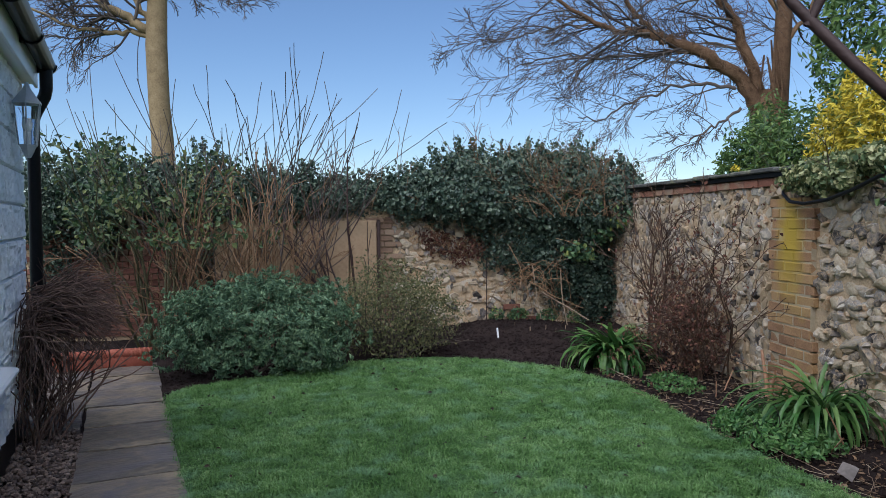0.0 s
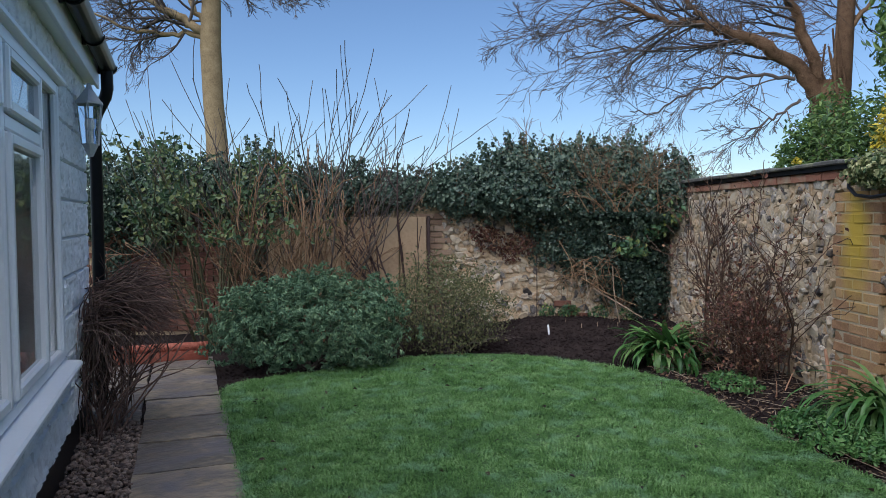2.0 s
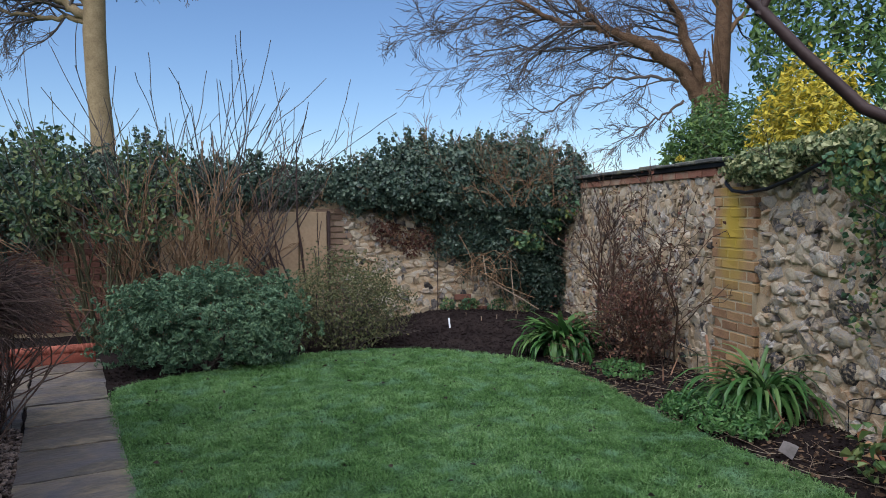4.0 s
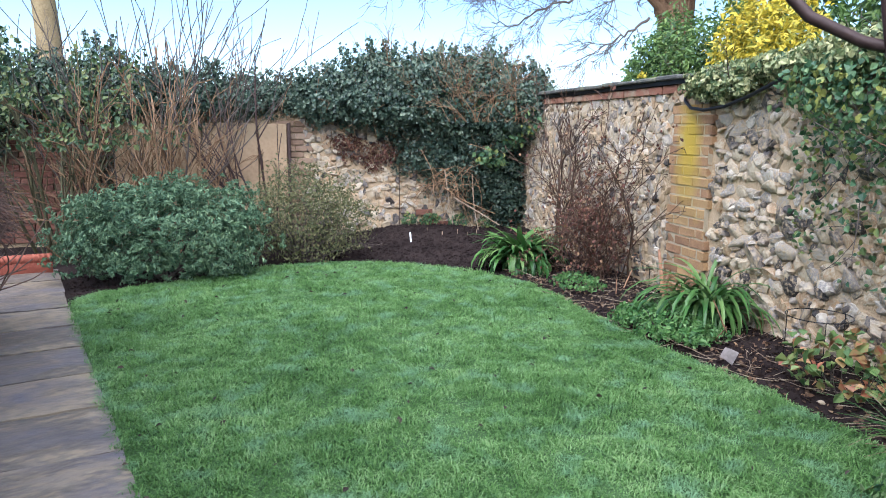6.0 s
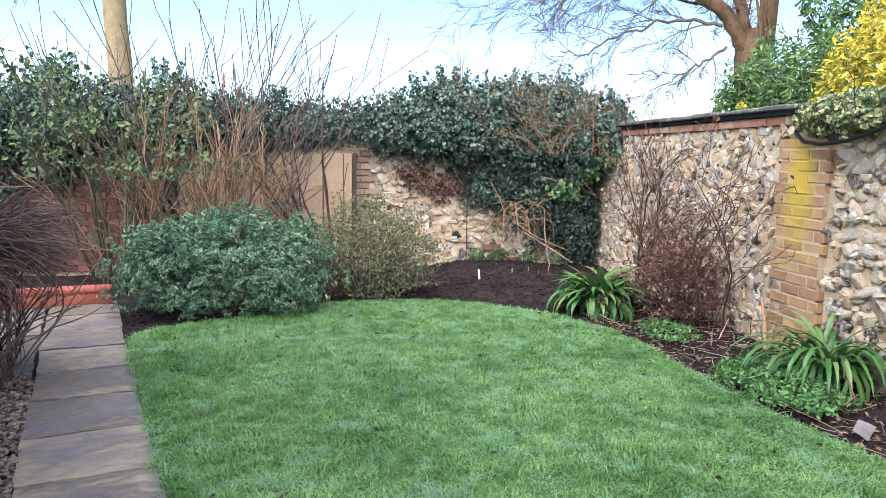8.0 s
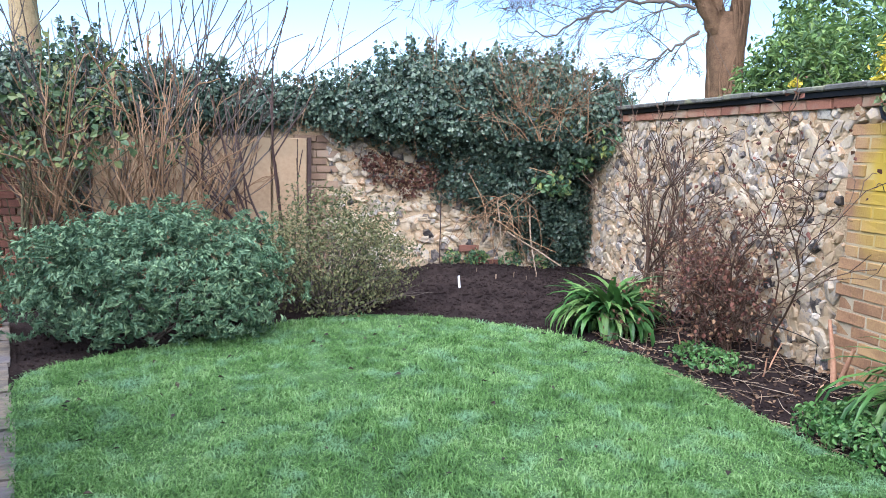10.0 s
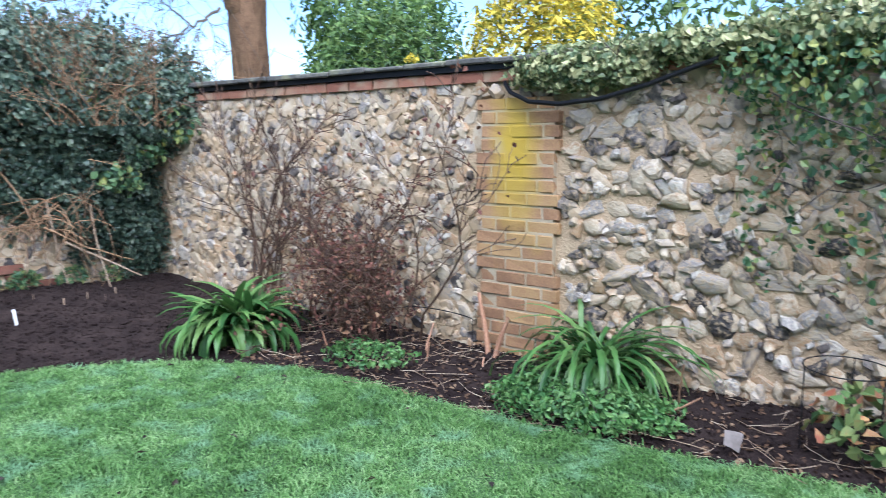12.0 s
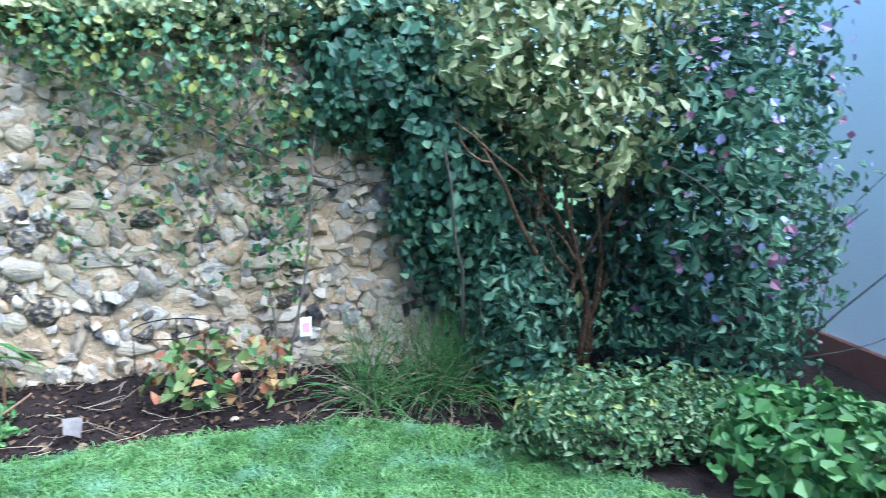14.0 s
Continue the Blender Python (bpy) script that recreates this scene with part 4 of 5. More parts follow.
def strap_plant(name, label, at, n, length, width, mat, seed, lean=(0, 0), fall=1.0):
    """A clump of arching strap leaves."""
    g = np.random.default_rng(seed)
    b = thing(name, label, "plant", at)
    for _ in range(n):
        V, F = [], []
        a, k = g.uniform(0, 6.28), g.uniform(.3, 1.0)
        L = length * g.uniform(.65, 1.1)
        d, s = np.array((math.cos(a) + lean[0], math.sin(a) + lean[1], 0)), np.array((-math.sin(a), math.cos(a), 0))
        p = np.array((g.normal(0, .06), g.normal(0, .06), -.03))
        th = math.radians(g.uniform(66, 92) - 12 * k)
        for q in range(9):
            f = q / 8
            w = width * (.55 + .9 * f) if f < .5 else width * (1.0 - ((f - .5) / .5) ** 2.2) + .001
            up = np.array((0, 0, 1)) * math.cos(th) - d * math.sin(th)
            V += [p - s * w * .5 + up * w * .18, p, p + s * w * .5 + up * w * .18]
            p = p + (d * math.cos(th) + np.array((0, 0, 1)) * math.sin(th)) * L / 8
            th = max(th - math.radians(g.uniform(15, 31)) * (1 + f) * k * fall, -1.5)
        for q in range(8):
            o = q * 3
            F += [(o, o + 1, o + 4, o + 3), (o + 1, o + 2, o + 5, o + 4)]
        part("leaf", mesh_data("leaf", V, F, mat, True), b)
    return b


strap_plant("strap_plant", "clump of arching glossy green strap leaves at the bed's edge", (3.2, 7.25, 0), 200, .64, .052, "strap_one", 51)
strap_plant("strap_plant", "large arching clump of strap leaves below the brick pier", (3.8, 4.92, .02), 160, .76, .030, "strap_one", 52, (-.2, -.05), 1.3)
bush("ground_cover", "low light green leafy plants spilling onto the lawn edge", "ground cover", (3.4, 4.8, 0), (.3, .48, .14), 2700, .034, "weed", .6, 6, seed=53)
bush("ground_cover", "small patch of green weeds beside the twiggy climber", "ground cover", (3.36, 6.2, 0), (.2, .3, .12), 520, .034, "weed", .6, 4, seed=54)
bush("bedding_plant", "small plant with red, orange and green leaves", "plant", (3.66, 3.5, .02), (.26, .34, .3), 190, .065, "red_leaf", .8, 8, seed=55)

# climbers on the east wall
ivy_mass("variegated_ivy", "cream and green variegated ivy trailing over the wall coping", (EAST, 0, 0),
         [((-.1, 5.1, 1.68), (.12, .42, .11), 1200), ((.05, 5.15, 1.79), (.16, .36, .04), 450), ((-.04, 4.5, 1.76), (.18, .5, .09), 1000), ((-.03, 3.8, 1.78), (.22, .55, .14), 1300), ((-.02, 3.0, 1.84), (.28, .6, .2), 1600), ((.05, 2.4, 1.9), (.4, .5, .3), 1400)],
         "ivy_var", .036, 61, [((-.06, 5.4, 1.7), (-.1, 4.6, 1.72), .008)], "bark_dark", 10)
ivy_mass("climbing_rose", "climbing rose with yellowing green leaves hanging down the flint wall", (EAST, 0, 0),
         [((-.14, 4.08, 1.6), (.16, .3, .17), 230), ((-.16, 3.75, 1.5), (.2, .4, .3), 420), ((-.16, 3.35, 1.45), (.2, .35, .32), 240), ((-.12, 3.8, 1.1), (.14, .4, .4), 100), ((-.2, 3.2, 1.0), (.16, .16, .55), 130), ((-.1, 4.15, 1.0), (.08, .12, .42), 60), ((-.1, 3.5, .75), (.12, .5, .3), 45)],
         "rose_leaf", .04, 62, [((-.25, 3.2, -.05), (-.2, 3.25, 1.5), .008), ((-.2, 3.3, .0), (-.15, 3.1, 1.2), .006), ((-.2, 3.22, 1.1), (-.1, 4.0, 1.7), .006)], "twig_grey", 14, "climbing rose")
# the last heap is added to keep the shaded hollow behind the stems dark
ivy_mass("ivy", "dark ivy hanging in deep shade over the wall's end", (EAST, 0, 0),
         [((-.1, 2.75, 1.55), (.28, .4, .42), 1900), ((-.2, 2.45, 1.1), (.3, .26, .6), 1900), ((-.1, 2.2, .8), (.36, .3, .9), 2200), ((.0, 1.7, .75), (.25, .4, .8), 1800)], "dark_leaf", .05, 63, [((-.2, 2.5, -.05), (-.15, 2.6, 1.6), .012), ((-.3, 2.3, -.05), (-.2, 2.2, 1.4), .01)], "twig_grey", 12)


def corner_shrubs():
    b = bush("variegated_shrub", "cream-edged leafy shrub arching over the shaded corner", "shrub", (3.75, 1.75, 0), (.5, .5, .5), 10, .07, "ivy_var", .6, 3, "bark_dark", seed=70)
    g = np.random.default_rng(71)
    P, d = zip(*[cloud(c, r, n, .4, .25, -1, g) for c, r, n in (((-.25, .4, 1.6), (.4, .4, .38), 1500), ((-.1, -.05, 1.75), (.45, .45, .4), 1700), ((-.4, .1, 1.25), (.3, .35, .26), 650))])
    foliage("crown", leaf_data("crown", np.concatenate(P), np.concatenate(d), .06, "ivy_var", .6, .2, .3, .6, g), b)
    tb = Tubes(6)
    for k in range(7):
        grow(tb, (g.normal(0, .08), g.normal(0, .08), -.05), np.array((g.normal(-.2, .25), g.normal(.1, .25), 1)), 1.5, .02, 1, 3, .6, g=g)
    foliage("branchwork", tb.data("branchwork", "bark_warm"), b)
    f = bush("flowering_shrub", "dark glossy evergreen shrub with pink and mauve flower heads", "shrub", (3.55, 1.15, 0), (.62, .5, 1.95), 10500, .06, "dark_leaf", .5, 16, seed=72, inner=.35, rough=.25)
    P, d = cloud((0, 0, .95), (.6, .5, 1.1), 420, .92, .25, -.5, g)
    foliage("blossom", leaf_data("blossom", P, d, .042, "pink", .9, .1, .1, .5, g), f, "pink and mauve flowers")
    bush("evergreen_shrub", "dark green leafy shrub in the shaded corner", "shrub", (3.6, 2.12, 0), (.3, .26, .78), 2500, .055, "dark_leaf", .55, 10, seed=73, inner=.4, rough=.25)
    bush("euonymus", "low bright green shrub with lime leaf edges", "shrub", (2.9, 1.88, 0), (.27, .5, .26), 4200, .033, "euonymus", .55, 12, seed=74, rough=.25)
    e = bpy.data.objects["euonymus"]
    P, d = cloud((0, 0, .14), (.28, .51, .18), 620, .97, .25, .1, g)
    foliage("young_leaves", leaf_data("young_leaves", P, d + np.array((0, 0, .8)), .034, "rose_leaf", .6, .2, -.2, .4, g), e, "fresh lime-yellow shoot tips")
    bush("ground_cover", "low broad green leaves covering the bed corner", "ground cover", (2.55, 1.25, 0), (.5, .4, .26), 1300, .065, "weed", .75, 6, seed=75)


corner_shrubs()


def grass_clump(name, label, at, n, length, seed):
    """Tufts of fine arching blades, fresh and dry."""
    g = np.random.default_rng(seed)
    b = thing(name, label, "ornamental grass", at)
    for k in range(9):
        c = g.normal(0, .13, 2) * (1, 1.3)
        for mat, m in (("weed", n), ("strap", n // 2), ("straw", n // 4)):
            tb = Tubes(3)
            for _ in range(m):
                a, w = g.uniform(0, 6.28), g.uniform(.2, 1.2)
                p = wander((c[0] + g.normal(0, .03), c[1] + g.normal(0, .03), -.03), (math.cos(a) * w * .8, math.sin(a) * w * .8, 1), length * g.uniform(.5, 1.1), 6, .12, -.24 * w, g)
                tb.add(p, np.linspace(.0026, .001, 7))
            foliage("dry_tuft" if mat == "straw" else "blade_tuft", tb.data("tuft", mat), b, "dry straw-coloured blades" if mat == "straw" else "")


grass_clump("grass_clump", "soft tuft of fine green grass beside the wall", (3.55, 2.45, .0), 60, .52, 81)

# dead climber on the house wall


def dead_climber():
    g = np.random.default_rng(83)
    b = thing("dead_climber", "dry brown leafless climber drooping over the house wall", "climber")
    b.matrix_basis = HOUSE @ pose(.02, 1.3, 0)
    tb = Tubes(4)
    for _ in range(520):                   # the crown: strands that arch out from the wall and droop
        k = g.uniform(.5, 1.0)
        p = wander((g.uniform(.03, .2), g.normal(.15, .26), g.uniform(.72, .96)), (1.0, g.normal(.1, .55), g.uniform(.2, .6)), .58 * k, 10, .2, -.1, g)
        tb.add(p, np.linspace(.0046, .002, 11))
    for _ in range(170):                   # strands hanging beside the wall
        p = wander((g.uniform(.03, .16), g.normal(-.05, .18), g.uniform(.6, .95)), (g.uniform(-.1, .12), g.normal(0, .3), -.7), g.uniform(.35, .85), 9, .26, -.04, g)
        p[:, 0], p[:, 2] = np.clip(p[:, 0], .02, .27), np.maximum(p[:, 2], .004)
        tb.add(p, np.linspace(.0042, .002, 10))
    for _ in range(34):
        p = wander((g.uniform(.03, .2), g.normal(0, .25), -.03), (g.normal(.1, .15), g.normal(0, .3), 1), g.uniform(.7, 1.05), 8, .16, 0, g)
        t2 = Tubes(5)
        t2.add(p, np.linspace(.007, .0035, 9))
        part("stem", t2.data("stem", "twig_dead"), b)
    foliage("stem_mass", tb.data("stem_mass", "twig_dead"), b)


dead_climber()

# ---- trees beyond the walls ----


def limb(b, pts, r0, r1, mat, twigs, length, lift, g, lean=(0, 0, 0), start=.25, depth=2):
    """A limb along given points with finer and finer twigs along it, as one part."""
    pts = np.array(pts, float)
    f = np.linspace(0, len(pts) - 1, 4 * len(pts))
    line = np.column_stack([np.interp(f, np.arange(len(pts)), pts[:, k]) for k in range(3)])
    line[1:-1] += g.normal(0, .03, line[1:-1].shape)
    tb, fine = Tubes(8), Tubes(5)
    rr = np.linspace(r0, r1, len(line))
    tb.add(line, rr)
    for k in range(twigs):
        i = int((start + (1 - start) * (k + g.random()) / twigs) * (len(line) - 2))
        d = unit(line[i + 1] - line[i])
        w = d * .8 + unit(np.cross(d, g.normal(0, 1, 3))) * .8 + np.array(lean)
        grow(fine, line[i], w, length * g.uniform(.5, 1.15), min(rr[i] * .5, .035), depth, 6, .6, .13, lift, .55, 7, .2, .2, g, .0038)
    if r0 > .12:                           # fine old ivy growth along the thick limbs
        for _ in range(130):
            i = int(g.integers(len(line) - 1))
            grow(tb, line[i] + g.normal(0, rr[i] * .5, 3), g.normal(0, 1, 3), g.uniform(.2, .5), .008, 1, 3, .7, .2, 0, g=g, least=.004)
    bough = part("limb", tb.data("limb", mat), b)
    foliage("twig_mass", fine.data("twig_mass", "twig_grey"), bough, "thin dark bare twigs")


def tree_left():
    g = np.random.default_rng(91)
    b = thing("tree", "tall pale-barked bare tree behind the brick wall", "tree", (-2.75, 14.0, -.1))
    tb = Tubes(12)
    pts = [(.08, 0, 0), (.06, 0, 1.5), (.05, 0, 2.9), (.0, 0, 3.6), (-.03, 0, 4.6), (.0, 0, 5.4), (-.05, 0, 7.6), (0, 0, 9)]
    tb.add(pts, [.25, .21, .195, .185, .19, .17, .13, .08])
    part("trunk", tb.data("trunk", "bark_pale"), b)
    for pts, r0, r1, tw, ln in (([(-.05, 0, 4.85), (-.4, -.05, 5.0), (-.8, -.1, 5.22), (-1.4, -.1, 5.6), (-2.2, -.1, 6.2)], .09, .04, 14, 1.3), ([(-.05, 0, 4.8), (-.5, .1, 4.86), (-1.0, .1, 4.88), (-1.55, .2, 4.95), (-2.3, .2, 5.3)], .055, .02, 16, 1.1), ([(-.08, 0, 4.95), (-.25, 0, 5.2), (-.5, .1, 5.8), (-.7, .1, 6.8)], .06, .03, 10, 1.4), ([(.0, 0, 5.5), (.5, -.1, 5.75), (1.1, -.2, 5.7), (1.7, -.3, 5.5)], .03, .01, 12, .8), ([(0, 0, 6.2), (.6, .2, 6.8), (1.2, .3, 7.2)], .06, .02, 8, 1.2)):
        limb(b, pts, r0, r1, "bark_pale" if r0 > .05 else "twig_grey", tw, ln, -.01, g)


def tree_right():
    g = np.random.default_rng(93)
    K = 1.16                               # further off than the plane y = 13 in which the limbs are given
    E0 = np.array((.82, .49, 1.39))
    def far(x, z, y=13.0):
        return E0 + (np.array((x, y, z)) - E0) * K
    b = thing("tree", "broad bare tree with spreading limbs behind the flint wall", "tree")
    tb = Tubes(12)
    root = far(8.2, 1.39)
    tb.add([(*root[:2], -.2), root, far(8.15, 2.6), far(8.1, 3.2), far(8.15, 3.7)], [.4, .35, .33, .35, .3])
    tb.add([far(8.3, 3.2), far(8.36, 4.2), far(8.4, 5.1), far(8.45, 6.6), far(8.5, 8)], [.2, .175, .165, .13, .08])
    part("trunk", tb.data("trunk", "bark_warm"), b, "brown bark with old ivy stems, its colour warmed for sunlight")
    for k in range(26):
        a = g.uniform(0, 6.28)
        z0, z1 = g.uniform(0, 1.5), g.uniform(3.2, 5.2)
        line = []
        for f in np.linspace(0, 1, 9):
            z = z0 + (z1 - z0) * f
            c = root + (far(8.12, 3.2) - root) * max(0, (z - root[2]) / (far(8.12, 3.2)[2] - root[2]))
            q = a + .5 * math.sin(5 * f + k)
            line.append((c[0] + math.cos(q) * .325, c[1] + math.sin(q) * .325, z))
        t2 = Tubes(5)
        t2.add(line, np.linspace(.045, .02, 9))
        part("ivy_stem", t2.data("ivy_stem", "bark_warm"), b)
    L = (-.5, 0, -.05)
    for pts, r0, r1, mat, tw, ln, lift, st in (
            ([far(7.95, 3.4), far(7.6, 3.95), far(6.94, 4.37), far(6.3, 4.55), far(5.89, 4.72)], .26, .15, "bark_warm", 9, 2.0, -.02, .3),
            ([far(5.89, 4.72), far(5.3, 4.72), far(4.86, 4.86), far(4.15, 5.25), far(3.4, 5.5)], .11, .04, "bark_warm", 17, 1.9, -.03, .0),
            ([far(5.95, 4.7), far(5.6, 5.0), far(5.4, 5.4), far(4.9, 6.2)], .1, .05, "bark_warm", 10, 2.0, -.02, .0),
            ([far(7.95, 3.5), far(7.75, 4.3), far(7.5, 4.9), far(7.1, 5.4), far(6.6, 6.3)], .2, .1, "bark_warm", 12, 2.0, -.02, .3),
            ([far(7.5, 3.75), far(6.9, 3.85), far(6.3, 3.75), far(5.6, 3.5), far(5.0, 3.15), far(4.6, 3.2)], .06, .015, "twig_grey", 19, 1.2, -.02, .1),
            ([far(6.6, 4.4), far(5.9, 4.3), far(5.1, 4.25), far(4.2, 4.3), far(3.4, 4.0)], .06, .015, "twig_grey", 22, 1.5, -.01, .0),
            ([far(7.6, 3.4), far(7.2, 3.15), far(6.8, 2.9), far(6.2, 2.6)], .05, .012, "twig_grey", 12, .8, -.02, .2),
            ([far(4.8, 4.85), far(4.0, 4.7), far(3.2, 4.5), far(2.6, 4.5)], .04, .01, "twig_grey", 16, 1.2, -.02, .0),
            ([far(8.4, 4.6), far(8.9, 5.2), far(9.4, 6.0)], .09, .03, "twig", 14, 1.6, .0, .1),
            ([far(8.4, 5.0), far(7.9, 5.7), far(7.4, 6.4)], .09, .03, "twig", 14, 1.8, .0, .1)):
        limb(b, pts, r0 * .66, r1 * .6, mat, round(tw * .8), ln, lift, g, L, st, 2)


tree_left()
tree_right()
bush("golden_shrub", "tall golden-leaved evergreen shrub behind the flint wall", "shrub", (4.9, 6.0, 0), (.5, .66, 2.6), 12500, .06, "yellow_leaf", .38, 14, seed=95, inner=.6, rough=.14)
bush("evergreen_shrub", "mid-green evergreen shrub behind the flint wall", "shrub", (4.95, 7.5, 0), (.55, .85, 2.52), 20000, .062, "laurel", .4, 14, seed=96, inner=.45, rough=.16)
bush("evergreen_tree", "tall dark evergreen behind the flint wall", "tree", (6.7, 5.2, 0), (1.0, 1.7, 4.4), 11000, .1, "laurel", .4, 14, seed=97, inner=.7, rough=.14)

bush("evergreen_tree", "tall dark evergreen beside the broad bare tree", "tree", (10.75, 13.2, 0), (1.4, 1.4, 9.0), 11000, .17, "laurel", .4, 14, seed=98, inner=.6, rough=.2)


def near_tree():
    g = np.random.default_rng(99)
    b = thing("fruit_tree", "smooth dark-barked small tree whose branch arches over the lawn", "tree", (2.25, .7, -.05))
    tb = Tubes(10)
    tb.add([(0, 0, 0), (.01, .01, .6), (-.01, .08, 1.05), (-.05, .28, 1.36), (-.18, .58, 1.49), (-.32, .84, 1.53), (-.39, .91, 1.56), (-.46, .97, 1.61), (-.54, 1.03, 1.72), (-.62, 1.1, 1.85), (-.74, 1.2, 2.1), (-.85, 1.3, 2.5)], [.06, .05, .04, .024, .015, .012, .0117, .0114, .011, .0105, .009, .007])
    tb.add([(-.36, .87, 1.53), (-.375, .885, 1.66), (-.38, .88, 1.9), (-.37, .87, 2.3)], [.011, .011, .01, .008])
    tb.add([(-.6, 1.08, 1.8), (-.56, 1.06, 1.9), (-.5, 1.08, 2.05)], [.009, .009, .007])
    part("trunk", tb.data("trunk", "bark_dark"), b)


near_tree()

# ---- small things in the beds ----


def litter(name, label, area, n, size, mat, seed, z=.0):
    g = np.random.default_rng(seed)
    P = np.column_stack([g.uniform(area[0], area[1], n), g.uniform(area[2], area[3], n), np.zeros(n)])
    P = P[~inside(P, LAWN)]
    P[:, 2] = [ground_height(a, c) + .008 + z for a, c, _ in P]
    tagged(new(name, leaf_data(name, P, np.tile((0, 0, 1.0), (len(P), 1)), size, mat, .6, .15, 0, .35, g)), label, "leaf litter", kind="stuff")


litter("leaf_litter", "brown fallen leaves on the soil", (3.0, 3.98, 2.0, 7.4), 2200, .032, "litter", 101)


def sticks():
    g = np.random.default_rng(103)
    tb = Tubes(4)
    for _ in range(340):
        x, y = g.uniform(3.1, 3.95), g.uniform(2.9, 7.2)
        if inside(np.array([(x, y)]), LAWN)[0]:
            continue
        a = g.uniform(0, 6.28)
        p = wander((x, y, ground_height(x, y) + .012), (math.cos(a), math.sin(a), .02), g.uniform(.08, .32), 4, .12, 0, g)
        tb.add(p, np.linspace(.0024, .001, 5))
    tagged(new("dry_stalks", tb.data("dry_stalks", "straw")), "dry straw-coloured stalks lying on the soil", "dry stalks", kind="stuff")


sticks()


def tags():
    tag = thing("plant_label", "white plastic plant label pushed into bare soil", "plant label", (2.336, 8.559, .1))
    part("blade", bm_data("blade", box_bm((-.011, -.0015, -.06), (.011, .0015, .085), .001), "pvc"), tag)
    tag.rotation_euler = (0, radians(-8), radians(20))
    for k, (x, y) in enumerate(((2.75, 8.75), (2.95, 8.8), (3.05, 8.72), (2.6, 8.9), (3.2, 8.85))):
        s = thing("plant_label", "small pale plant marker in the bare soil", "plant label", (x, y, ground_height(x, y)), 30 * k, "markers in the bare soil")
        part("blade", bm_data("blade", box_bm((-.006, -.001, -.04), (.006, .001, .05), .0008), "straw"), s)
    card = thing("seed_label", "white card label with a pink picture on a thin stem", "plant label", (3.8, 3.12, .3), -75)
    part("card", bm_data("card", box_bm((-.028, -.001, -.045), (.028, .001, .05), .0008), "pvc"), card)
    part("picture", bm_data("picture", box_bm((-.02, -.003, -.025), (.02, -.0015, .022), .0004), "pink_card"), card, "pink printed picture")
    tb = Tubes(5)
    tb.add([(0, .004, -.3), (0, .004, .05)], [.003, .003])
    part("stem", tb.data("stem", "straw"), card)
    bm = bmesh.new()
    bmesh.ops.create_grid(bm, x_segments=4, y_segments=4, size=.032)
    for v in bm.verts:
        v.co.z = .02 * math.sin(v.co.x * 40) + .015 * math.cos(v.co.y * 30 + v.co.x * 20)
        v.co.y *= 1.3
    bmesh.ops.solidify(bm, geom=bm.faces[:], thickness=.002)
    scrap = thing("paper_scrap", "crumpled pale dead leaf scrap lying on the soil", "scrap", (3.4, 4.09, .035), 30, data=bm_data("paper_scrap", bm, "paper"))
    scrap.rotation_euler = (radians(25), radians(-30), radians(30))
    for k, (dx, dy, lean) in enumerate(((0, 0, 6), (.03, -.06, -9))):
        st = thing("dry_stem", "broken orange-brown woody stem leaning by the brick pier", "stem", (3.88 - dx, 5.68 + dy, .0))
        tb = Tubes(5)
        tb.add(wander((0, 0, -.02), (0, math.sin(radians(lean)), 1), .42 - .1 * k, 5, .05, 0), np.linspace(.02, .011, 6))
        part("stalk", tb.data("stalk", "stick"), st)
    hoop = thing("plant_support", "thin dark wire plant support ring on legs", "plant support", (3.68, 3.72, 0))
    tb = Tubes(5)
    a = np.linspace(0, 2 * np.pi, 25)
    tb.add(np.column_stack([np.cos(a) * .17, np.sin(a) * .17, np.full(25, .36)]), [.003] * 25)
    part("ring", tb.data("ring", "black"), hoop)
    for k in range(3):
        t = k * 2.1
        tb = Tubes(4)
        tb.add([(math.cos(t) * .17, math.sin(t) * .17, -.1), (math.cos(t) * .17, math.sin(t) * .17, .36)], [.003, .003])
        part("leg", tb.data("leg", "black"), hoop)


M["pink_card"] = material("pink_print", [(.6, .2, .28), (.7, .4, .42)], rough=.5, scale=30, fine=90, bump=0)
tags()

g7 = np.random.default_rng(107)
P = np.column_stack([g7.uniform(-.8, 3.3, 420), g7.uniform(1.5, 7.8, 420), np.full(420, .022)])
P = P[inside(P, LAWN)]
tagged(new("leaf_litter", leaf_data("leaf_litter", P[:110], np.tile((0, 0, 1.0), (len(P[:110]), 1)), .034, "dark_litter", .6, .3, 0, .4, g7)), "small dark fallen leaves scattered on the lawn", "leaf litter", kind="stuff")
ivy_mass("dead_ivy", "patch of dead red-brown ivy leaves on the flint wall", (0, NORTH, 0), [((1.7, -.05, 1.2), (.2, .05, .1), 130), ((1.85, -.06, 1.08), (.25, .06, .14), 170), ((2.2, -.06, 1.06), (.24, .06, .14), 190), ((2.05, -.05, .92), (.12, .05, .12), 60)], "red_dry", .036, 109)

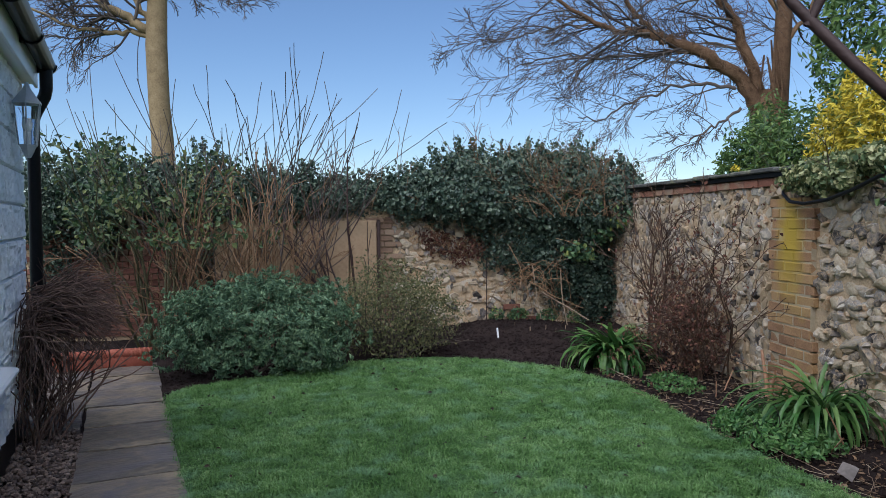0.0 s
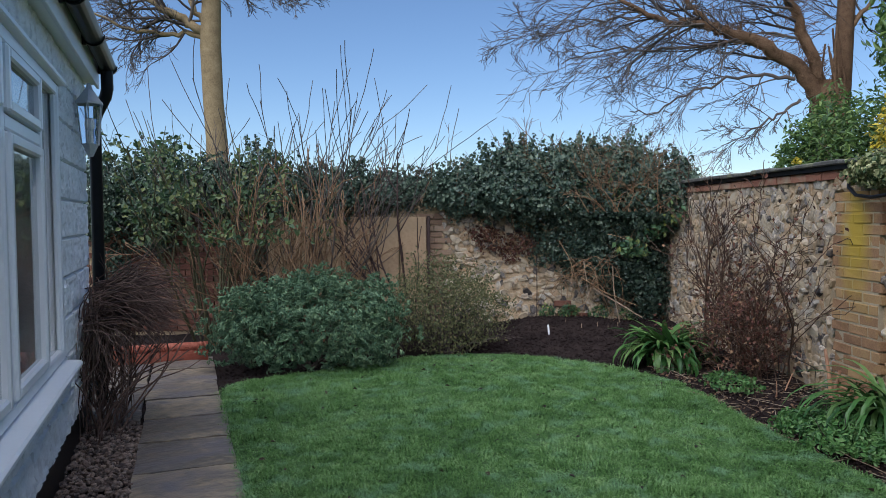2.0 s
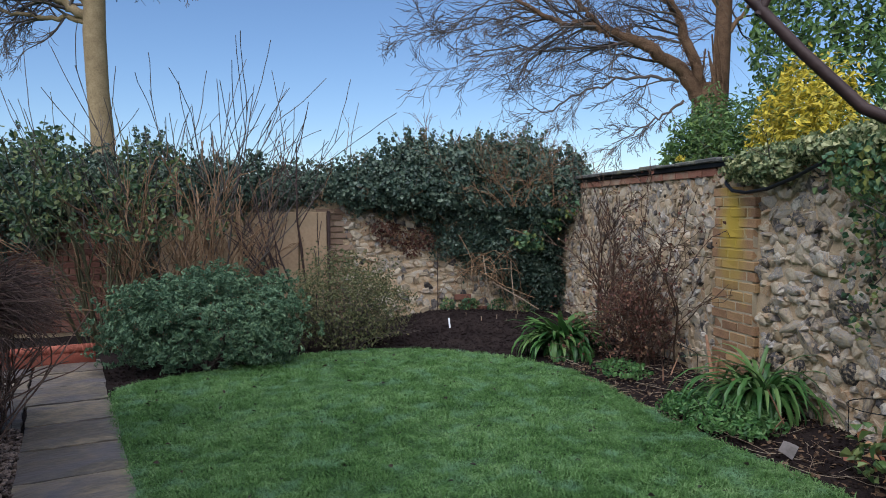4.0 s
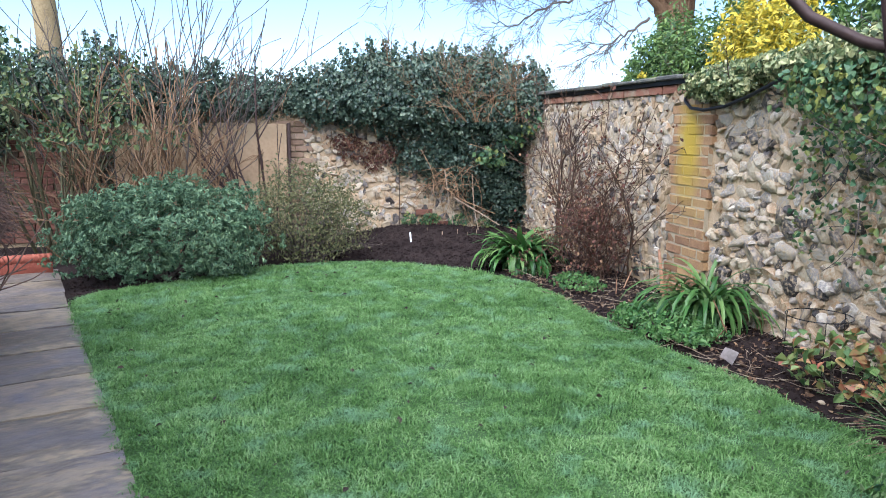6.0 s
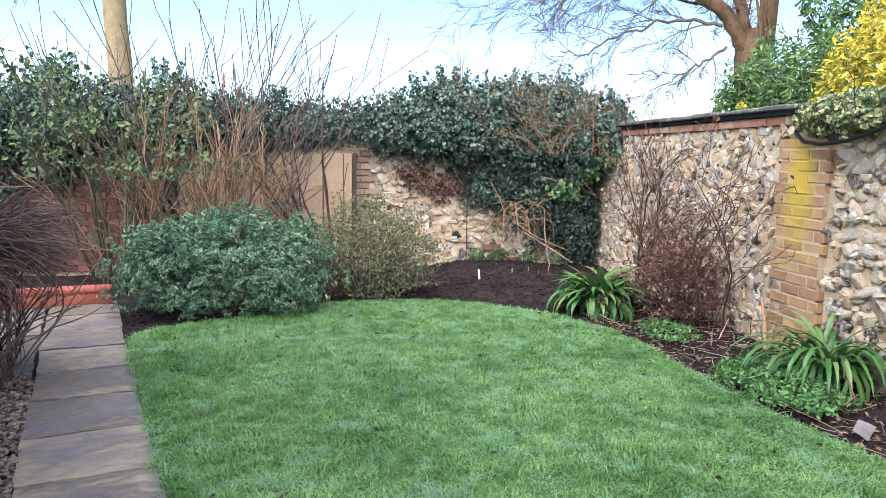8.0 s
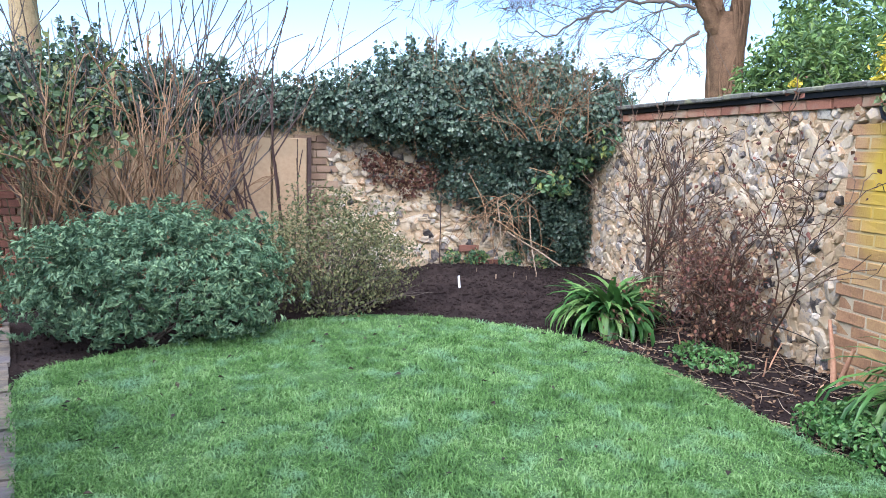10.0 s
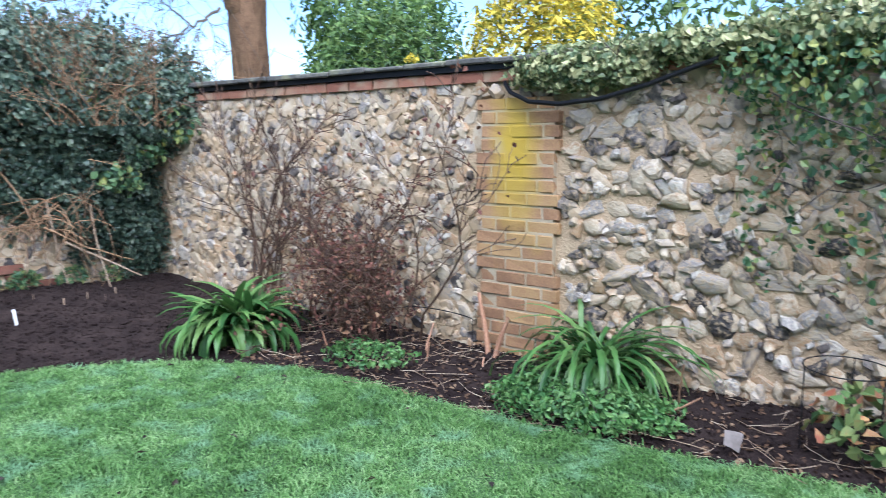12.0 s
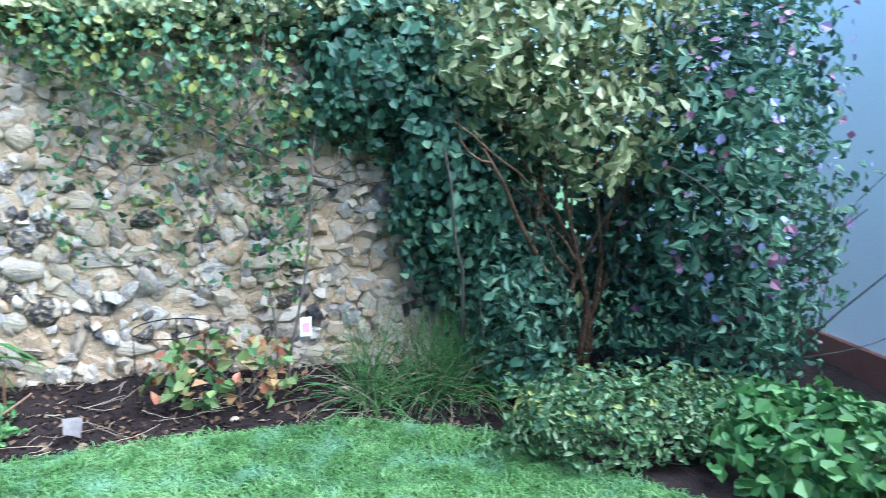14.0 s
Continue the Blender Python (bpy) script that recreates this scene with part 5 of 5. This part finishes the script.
tall_stems("climber_tangle", "tangle of fine brown bare twigs over the ivy", (3.35, NORTH - .36, 1.5), 140, .85, 1.4, .005, "twig", 111, 5, 1, None, .16, .34, -.02, flat=.5, side=.7)
ivy_mass("honeysuckle", "spray of fresh yellow-green leaves hanging in front of the ivy", (3.45, NORTH - .5, 1.0), [((0, 0, 0), (.22, .1, .12), 70), ((.25, 0, .25), (.16, .1, .14), 40), ((.3, 0, .62), (.3, .14, .16), 70), ((-.25, .02, .75), (.4, .12, .22), 60), ((.45, -.25, .45), (.12, .2, .16), 40)], "rose_leaf", .06, 113, cat="climber")
cane = thing("garden_cane", "thin dark upright garden cane before the flint wall", "cane", (2.36, NORTH - .12, 0))
tb = Tubes(6)
tb.add([(0, 0, -.05), (.004, 0, .5), (0, .01, 1.0)], [.006, .006, .005])
part("rod", tb.data("rod", "bark_dark"), cane)
g8 = np.random.default_rng(115)
odd = [brick_data("brick", "red_brick", .215, .066, .03, g8) for _ in range(2)]
for k, (x, z) in enumerate(((2.72, .14), (2.95, .14), (2.78, .22), (2.7, .3))):
    part("brick", odd[k % 2], wall_n, m=Matrix.Translation((x, NORTH - .02, z)) @ Matrix.Rotation(radians(90), 4, "Z"))
wire = thing("plant_support", "thin dark wire hoop at the foot of the brick pier", "plant support", (3.78, 6.0, 0))
tb = Tubes(5)
a = np.linspace(0, np.pi, 14)
tb.add(np.column_stack([np.zeros(14), np.cos(a) * .28, .24 + np.sin(a) * .03]), [.0035] * 14)
part("hoop", tb.data("hoop", "black"), wire)
for y in (-.27, .27):
    tb = Tubes(4)
    tb.add([(0, y, -.08), (0, y, .245)], [.003, .003])
    part("leg", tb.data("leg", "black"), wire)


def clods():
    g = np.random.default_rng(117)
    base = bmesh.new()
    bmesh.ops.create_icosphere(base, subdivisions=1, radius=1)
    co = np.array([v.co[:] for v in base.verts])
    tri = np.array([[v.index for v in f.verts] for f in base.faces])
    base.free()
    P = np.concatenate([np.column_stack([g.uniform(1.4, 3.9, 3800), g.uniform(7.3, 9.5, 3800)]), np.column_stack([g.uniform(3.0, 3.98, 2800), g.uniform(1.6, 7.4, 2800)]), np.column_stack([g.uniform(-1.0, 1.4, 900), g.uniform(6.6, 8, 900)])])
    P = P[~inside(P, LAWN)]
    n = len(P)
    z = np.array([ground_height(x, y) for x, y in P])
    S = (.006 + .016 * g.random(n) ** 2.5)[:, None, None] * g.uniform(.7, 1.3, (n, 1, 3))
    V = co[None] * S * (1 + g.normal(0, .22, (n, 12, 1))) + np.column_stack([P, z + .003])[:, None]
    F = (tri[None] + np.arange(n)[:, None, None] * 12).reshape(-1, 3)
    tagged(new("soil_crumbs", mesh_data("soil_crumbs", V.reshape(-1, 3), F, "soil")), "dark crumbs and clods of bare soil", "soil", kind="stuff")


clods()

cable = thing("cable", "thick black cable sagging along the wall below the ivy", "cable", (EAST, 0, 0))
tb = Tubes(8)
tb.add([(-.05, 5.62, 1.64), (-.1, 5.55, 1.58), (-.14, 5.4, 1.52), (-.16, 5.2, 1.5), (-.16, 4.95, 1.52), (-.15, 4.7, 1.58), (-.14, 4.45, 1.66), (-.1, 4.2, 1.74)], [.013] * 8)
part("sheath", tb.data("sheath", "black"), cable)


def dry_bundle():
    """Dead strands bent down out of the ivy, and one thick stick leaning across."""
    g = np.random.default_rng(121)
    b = thing("dead_climber", "bundle of pale dead climber strands drooping over bare soil", "climber", (2.95, NORTH - .34, .1))
    tb = Tubes(4)
    for _ in range(38):
        p = wander((g.normal(0, .16), g.normal(0, .05), g.uniform(.5, .8)), (g.normal(0, .7), g.uniform(-.5, .1), g.uniform(-.4, .35)), g.uniform(.25, .6), 8, .2, -.2, g)
        tb.add(p, np.linspace(.005, .0024, 9))
    foliage("stem_mass", tb.data("stem_mass", "twig"), b)
    for s, e, r in (((.05, -.05, .42), (.62, -.08, .06), .012), ((-.06, -.03, .75), (-.02, -.05, -.05), .008), ((.3, 0, .7), (.32, -.02, -.05), .009)):
        s, e = np.array(s), np.array(e)
        t2 = Tubes(6)
        t2.add(wander(s, e - s, np.linalg.norm(e - s), 7, .05, 0, g), np.linspace(r, r * .6, 8))
        part("stick", t2.data("stick", "straw"), b)


dry_bundle()
for k, (x, y, r, n) in enumerate(((2.47, 9.4, .1, 150), (2.75, 9.42, .13, 190), (3.12, 9.4, .14, 170), (3.45, 9.38, .1, 90))):
    bush("ground_cover", "small yellow-green seedling patch at the wall's foot", "ground cover", (x, y, ground_height(x, y)), (r, r * .6, .16), n, .04, "rose_leaf", .6, 3, seed=130 + k)
sprig = thing("seedling", "small yellow-leaved seedling rooted in the wall coping", "plant", (3.94, 6.32, 1.785))
g9 = np.random.default_rng(141)
P, d = cloud((0, 0, .035), (.035, .045, .035), 46, .4, .2, -.4, g9)
foliage("leafage", leaf_data("leafage", P, d, .026, "yellow_leaf", .7, .2, .1, .5, g9), sprig)
for k, (x, y, r) in enumerate(((3.66, 2.95, .028), (3.5, 3.45, .022), (3.62, 4.35, .02), (3.45, 5.25, .018))):
    bm = bmesh.new()
    bmesh.ops.create_icosphere(bm, subdivisions=2, radius=r)
    for v in bm.verts:
        v.co *= 1 + .35 * noise.noise(v.co * 40 + Vector((k * 7, 0, 0)))
        v.co.z *= .7
    thing("stone", "small pale stone lying on the soil", "stone", (x, y, ground_height(x, y) + r * .45), 40 * k, "pale stones on the soil", data=bm_data("stone", bm, "flint", True))


def clippings():
    """Short cut stems with stubs, standing and lying in the bed."""
    for k, (x, y, h, lean, turn) in enumerate(((3.66, 4.42, .42, -38, 25), (3.58, 4.52, .34, -52, 60), (3.72, 6.05, .2, 20, 10), (3.6, 5.95, .16, -25, 80), (3.5, 6.7, .14, 15, 140), (3.62, 5.55, .18, 62, 30))):
        g = np.random.default_rng(150 + k)
        st = thing("dry_stem", "dry tan cut flower stalk leaning in the bed", "stem", (x, y, ground_height(x, y)), turn, "cut stalks in the bed")
        tb = Tubes(5)
        tb.add(wander((0, 0, -.02), (math.sin(radians(lean)), 0, math.cos(radians(lean))), h, 6, .06, -.02, g), np.linspace(.007, .004, 7))
        part("stalk", tb.data("stalk", "stick"), st)


clippings()
